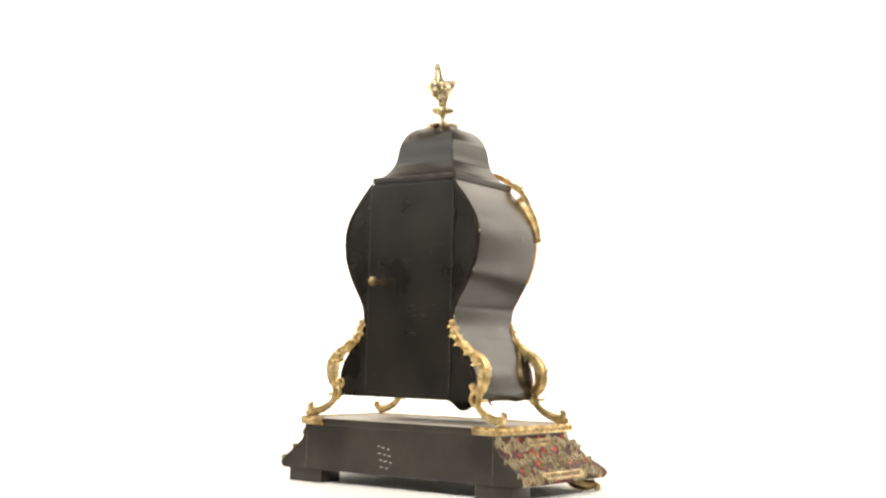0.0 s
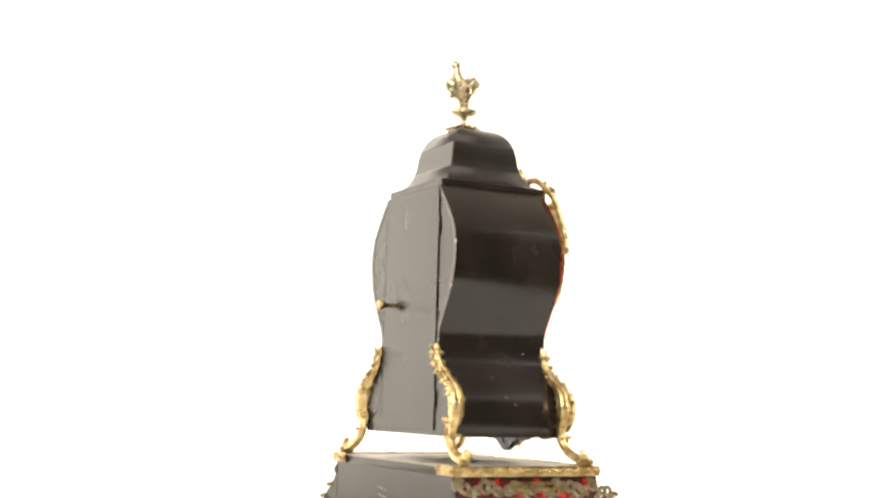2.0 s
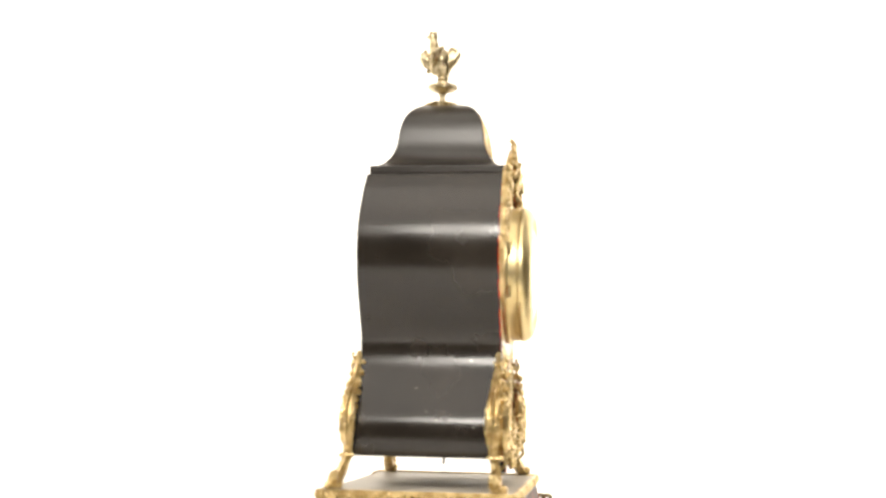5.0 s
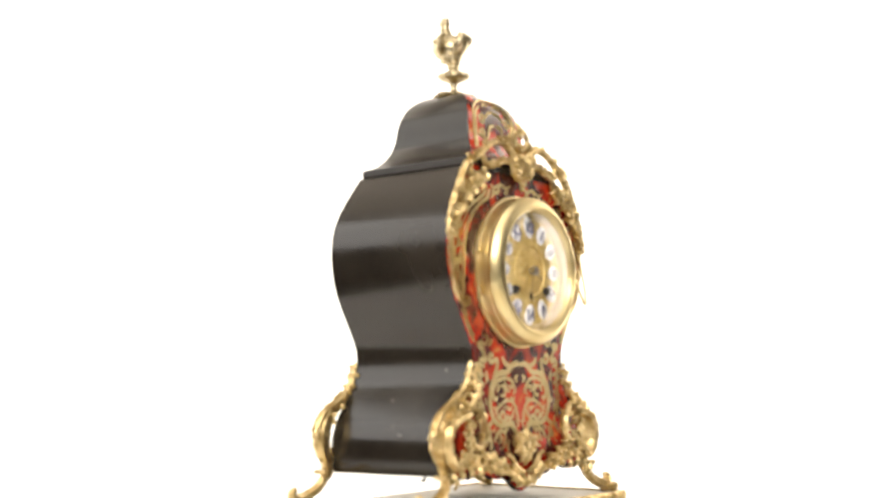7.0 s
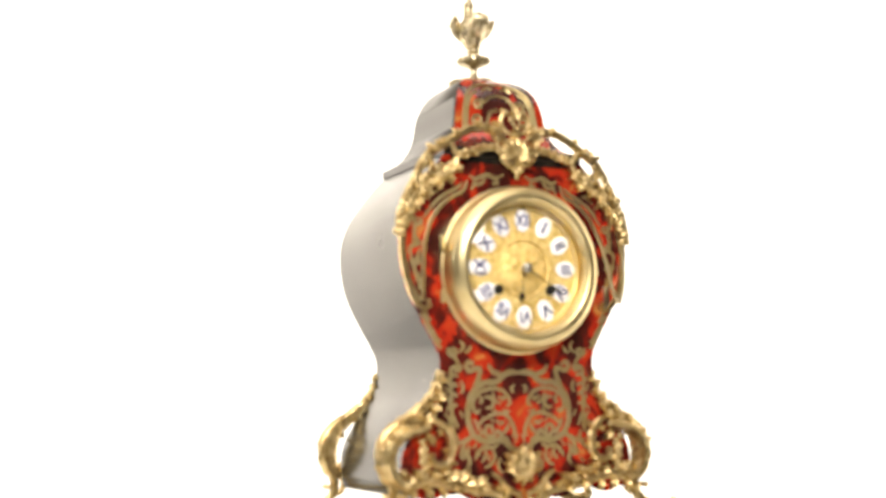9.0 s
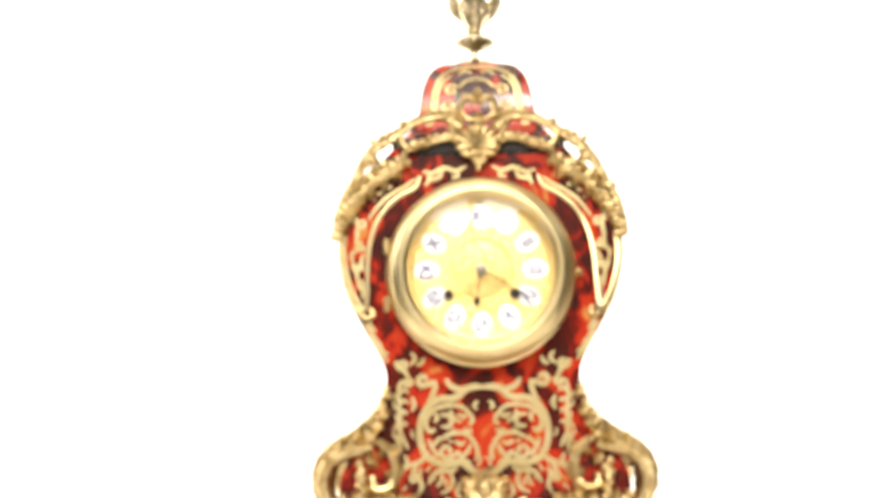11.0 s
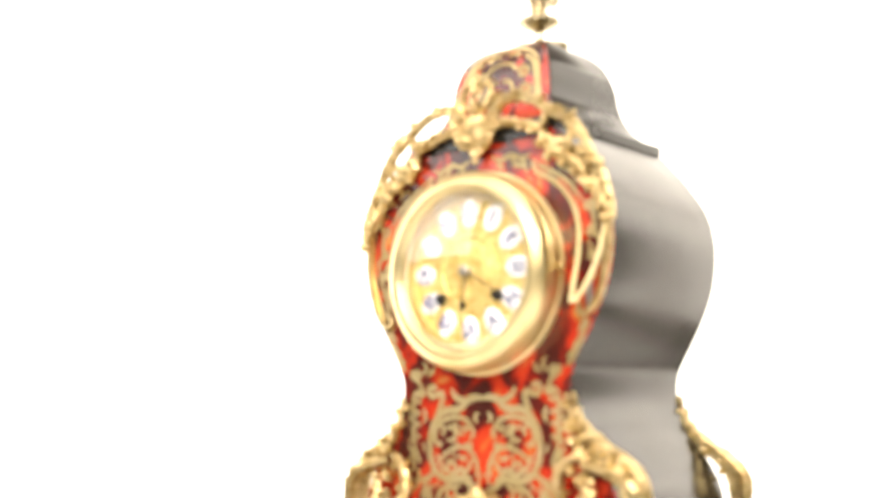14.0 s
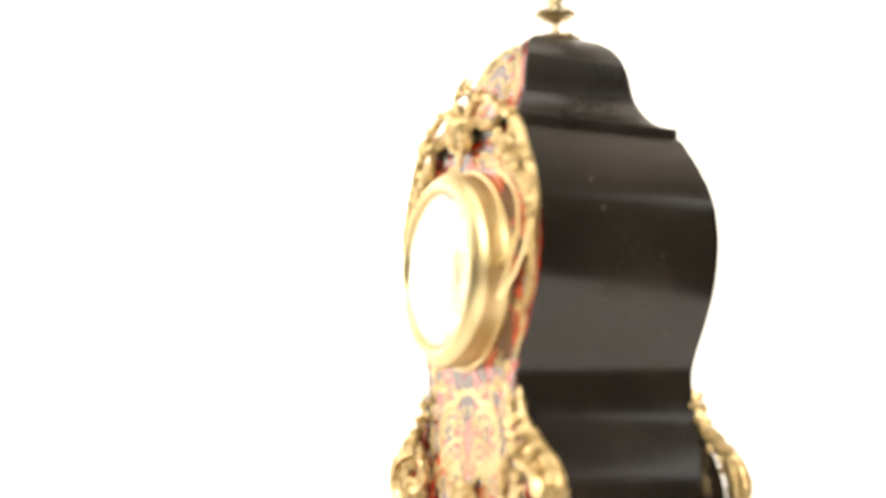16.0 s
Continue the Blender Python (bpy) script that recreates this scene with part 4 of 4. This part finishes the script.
for k in range(14):
    a = 2 * math.pi * k / 14
    part("bead", ball(bmesh.new(), (0.0134 * math.cos(a), FY + 0.0134 * math.sin(a), 0.4976), 0.0030), PALEGILT, finial)
bm = bmesh.new()
for k in range(12):
    a = 2 * math.pi * k / 12
    r = 0.0255 if k % 3 == 0 else 0.0215
    d = Vector((math.cos(a), math.sin(a), 0))
    tube(bm, [(0.004 * d.x, FY + 0.004 * d.y, 0.4792, 0.0026), (0.010 * d.x, FY + 0.010 * d.y, 0.4780, 0.0032), (r * 0.75 * d.x, FY + r * 0.75 * d.y, 0.4758, 0.0036), (r * d.x, FY + r * d.y, 0.4734, 0.0026)], 3, 6, 0.5)
part("leaf_collar", bm, PALEGILT, finial, "collar of gilt leaves")
bm = bmesh.new()
# body, neck and head; a breast towards the back, the tail raised over the front, a wing on either side
tube(bm, [(0, FY + 0.001, 0.5110, 0.0062), (0, FY + 0.001, 0.5165, 0.0098), (0, FY + 0.000, 0.5230, 0.0135), (0, FY + 0.001, 0.5290, 0.0130), (0.001, FY + 0.0040, 0.5335, 0.0092), (0.001, FY + 0.0060, 0.5395, 0.0064), (0.001, FY + 0.0068, 0.5445, 0.0052), (0.001, FY + 0.0075, 0.5495, 0.0046), (0.001, FY + 0.0080, 0.5535, 0.0044), (0.001, FY + 0.0080, 0.5565, 0.0022)], 4, 12)
ball(bm, (0.001, FY + 0.008, 0.5532), 0.0054, 0.9, 1.1, 0.85, 2)
tube(bm, [(0.001, FY + 0.010, 0.5530, 0.0030), (0.001, FY + 0.0150, 0.5532, 0.0012)], 3, 6)
for k in range(3):
    ball(bm, (0.001, FY + 0.0045 + 0.0030 * k, 0.5576 + 0.0006 * (k % 2)), 0.0021)
tube(bm, [(0, FY + 0.006, 0.5215, 0.0070), (0, FY + 0.0125, 0.5255, 0.0078), (0, FY + 0.0160, 0.5305, 0.0066), (0, FY + 0.0140, 0.5350, 0.0040)], 3, 10)
tube(bm, [(0, FY - 0.003, 0.5180, 0.0060), (0, FY - 0.0095, 0.5240, 0.0080), (0, FY - 0.0140, 0.5300, 0.0080), (0, FY - 0.0140, 0.5355, 0.0062), (0, FY - 0.0110, 0.5385, 0.0034)], 3, 10, 1.0)
for s in (-1, 1):
    tube(bm, [(s * 0.004, FY + 0.006, 0.5200, 0.0050), (s * 0.0105, FY + 0.004, 0.5250, 0.0066), (s * 0.0165, FY + 0.001, 0.5300, 0.0056), (s * 0.0195, FY - 0.003, 0.5345, 0.0036)], 3, 8, 0.8)
for kx, ky, kz, kr in ((0.003, 0.012, 0.5155, 0.0032), (0.0185, 0.004, 0.5305, 0.0034), (-0.0185, 0.004, 0.5305, 0.0034), (0.0085, 0.008, 0.5170, 0.0030), (-0.0110, 0.009, 0.5270, 0.0026), (0.0060, 0.0150, 0.5330, 0.0026), (-0.0070, 0.0145, 0.5350, 0.0024), (0.0, 0.0170, 0.5260, 0.0028)):
    ball(bm, (kx, FY + ky, kz), kr)  # small curls that stand out from breast and wings
for s in (-1, 1):  # feathers laid over the wings and the tail
    for k in range(4):
        tube(bm, [(s * (0.006 + 0.003 * k), FY + 0.008 - 0.003 * k, 0.5190 + 0.002 * k, 0.0016), (s * (0.010 + 0.0028 * k), FY + 0.006 - 0.003 * k, 0.5270 + 0.002 * k, 0.0022), (s * (0.013 + 0.0022 * k), FY + 0.002 - 0.003 * k, 0.5325 + 0.0012 * k, 0.0022)], 3, 6)
        tube(bm, [(s * 0.0022 * k, FY - 0.004, 0.5190, 0.0015), (s * 0.0022 * k, FY - 0.0165, 0.5270, 0.0022), (s * 0.0020 * k, FY - 0.0205, 0.5340, 0.0020), (s * 0.0016 * k, FY - 0.0150, 0.5380, 0.0024)], 3, 6)
bm.transform(Matrix.Translation((0.0005, 0.0040, 0.0010)))
part("bird", bm, PALEGILT, finial, "plain gilt bird shape")


# wear: a lost piece of veneer beside the dial, rubbed scratches and dust on the back
part("worn_patch", box(bmesh.new(), 0.0865, 0.0925, YF - 0.0006, YF - 0.0001, 0.262, 0.284, 0.0002), BRIGHT, front, "bare pale strip where the fillet came off", smooth=False)
bm = bmesh.new()
tube(bm, [(-0.075, -0.020, 0.1105, 0.0012), (-0.075, -0.020, 0.1060, 0.0012), (-0.077, -0.020, 0.1035, 0.0012), (-0.080, -0.020, 0.1045, 0.0011)], 3, 6)
part("hook", bm, STEEL, clock, "small dark iron hook under the case")
# small scuffs and dust spots on the lacquered sides
for sx, y, z, r in ((-1, -0.016, 0.146, 0.0014), (-1, -0.006, 0.154, 0.0010), (-1, -0.052, 0.139, 0.0011), (-1, 0.022, 0.372, 0.0009), (-1, 0.006, 0.176, 0.0012), (-1, -0.045, 0.204, 0.0016),
                    (1, -0.030, 0.350, 0.0014), (1, -0.026, 0.330, 0.0010), (1, -0.010, 0.140, 0.0013), (1, 0.020, 0.300, 0.0008), (1, -0.050, 0.362, 0.0009), (1, 0.034, 0.250, 0.0009)):
    bm = ball(bmesh.new(), (sx * (half_width(z) + 0.0000), y, z), r * 0.5, 0.2, 1.5, 0.8)
    part("scuff", bm, DUST_SHEEN, clock, "pale scuff in the lacquer")



def motions():
    """The plinth and the clock turn together on their spot, once round in half a minute."""
    for ob, z in ((clock, TOP), (plinth, FLOOR)):
        walk(ob, [(t, pose(0, 0, z, 0, 0, a)) for t, a in TURN])


motions()
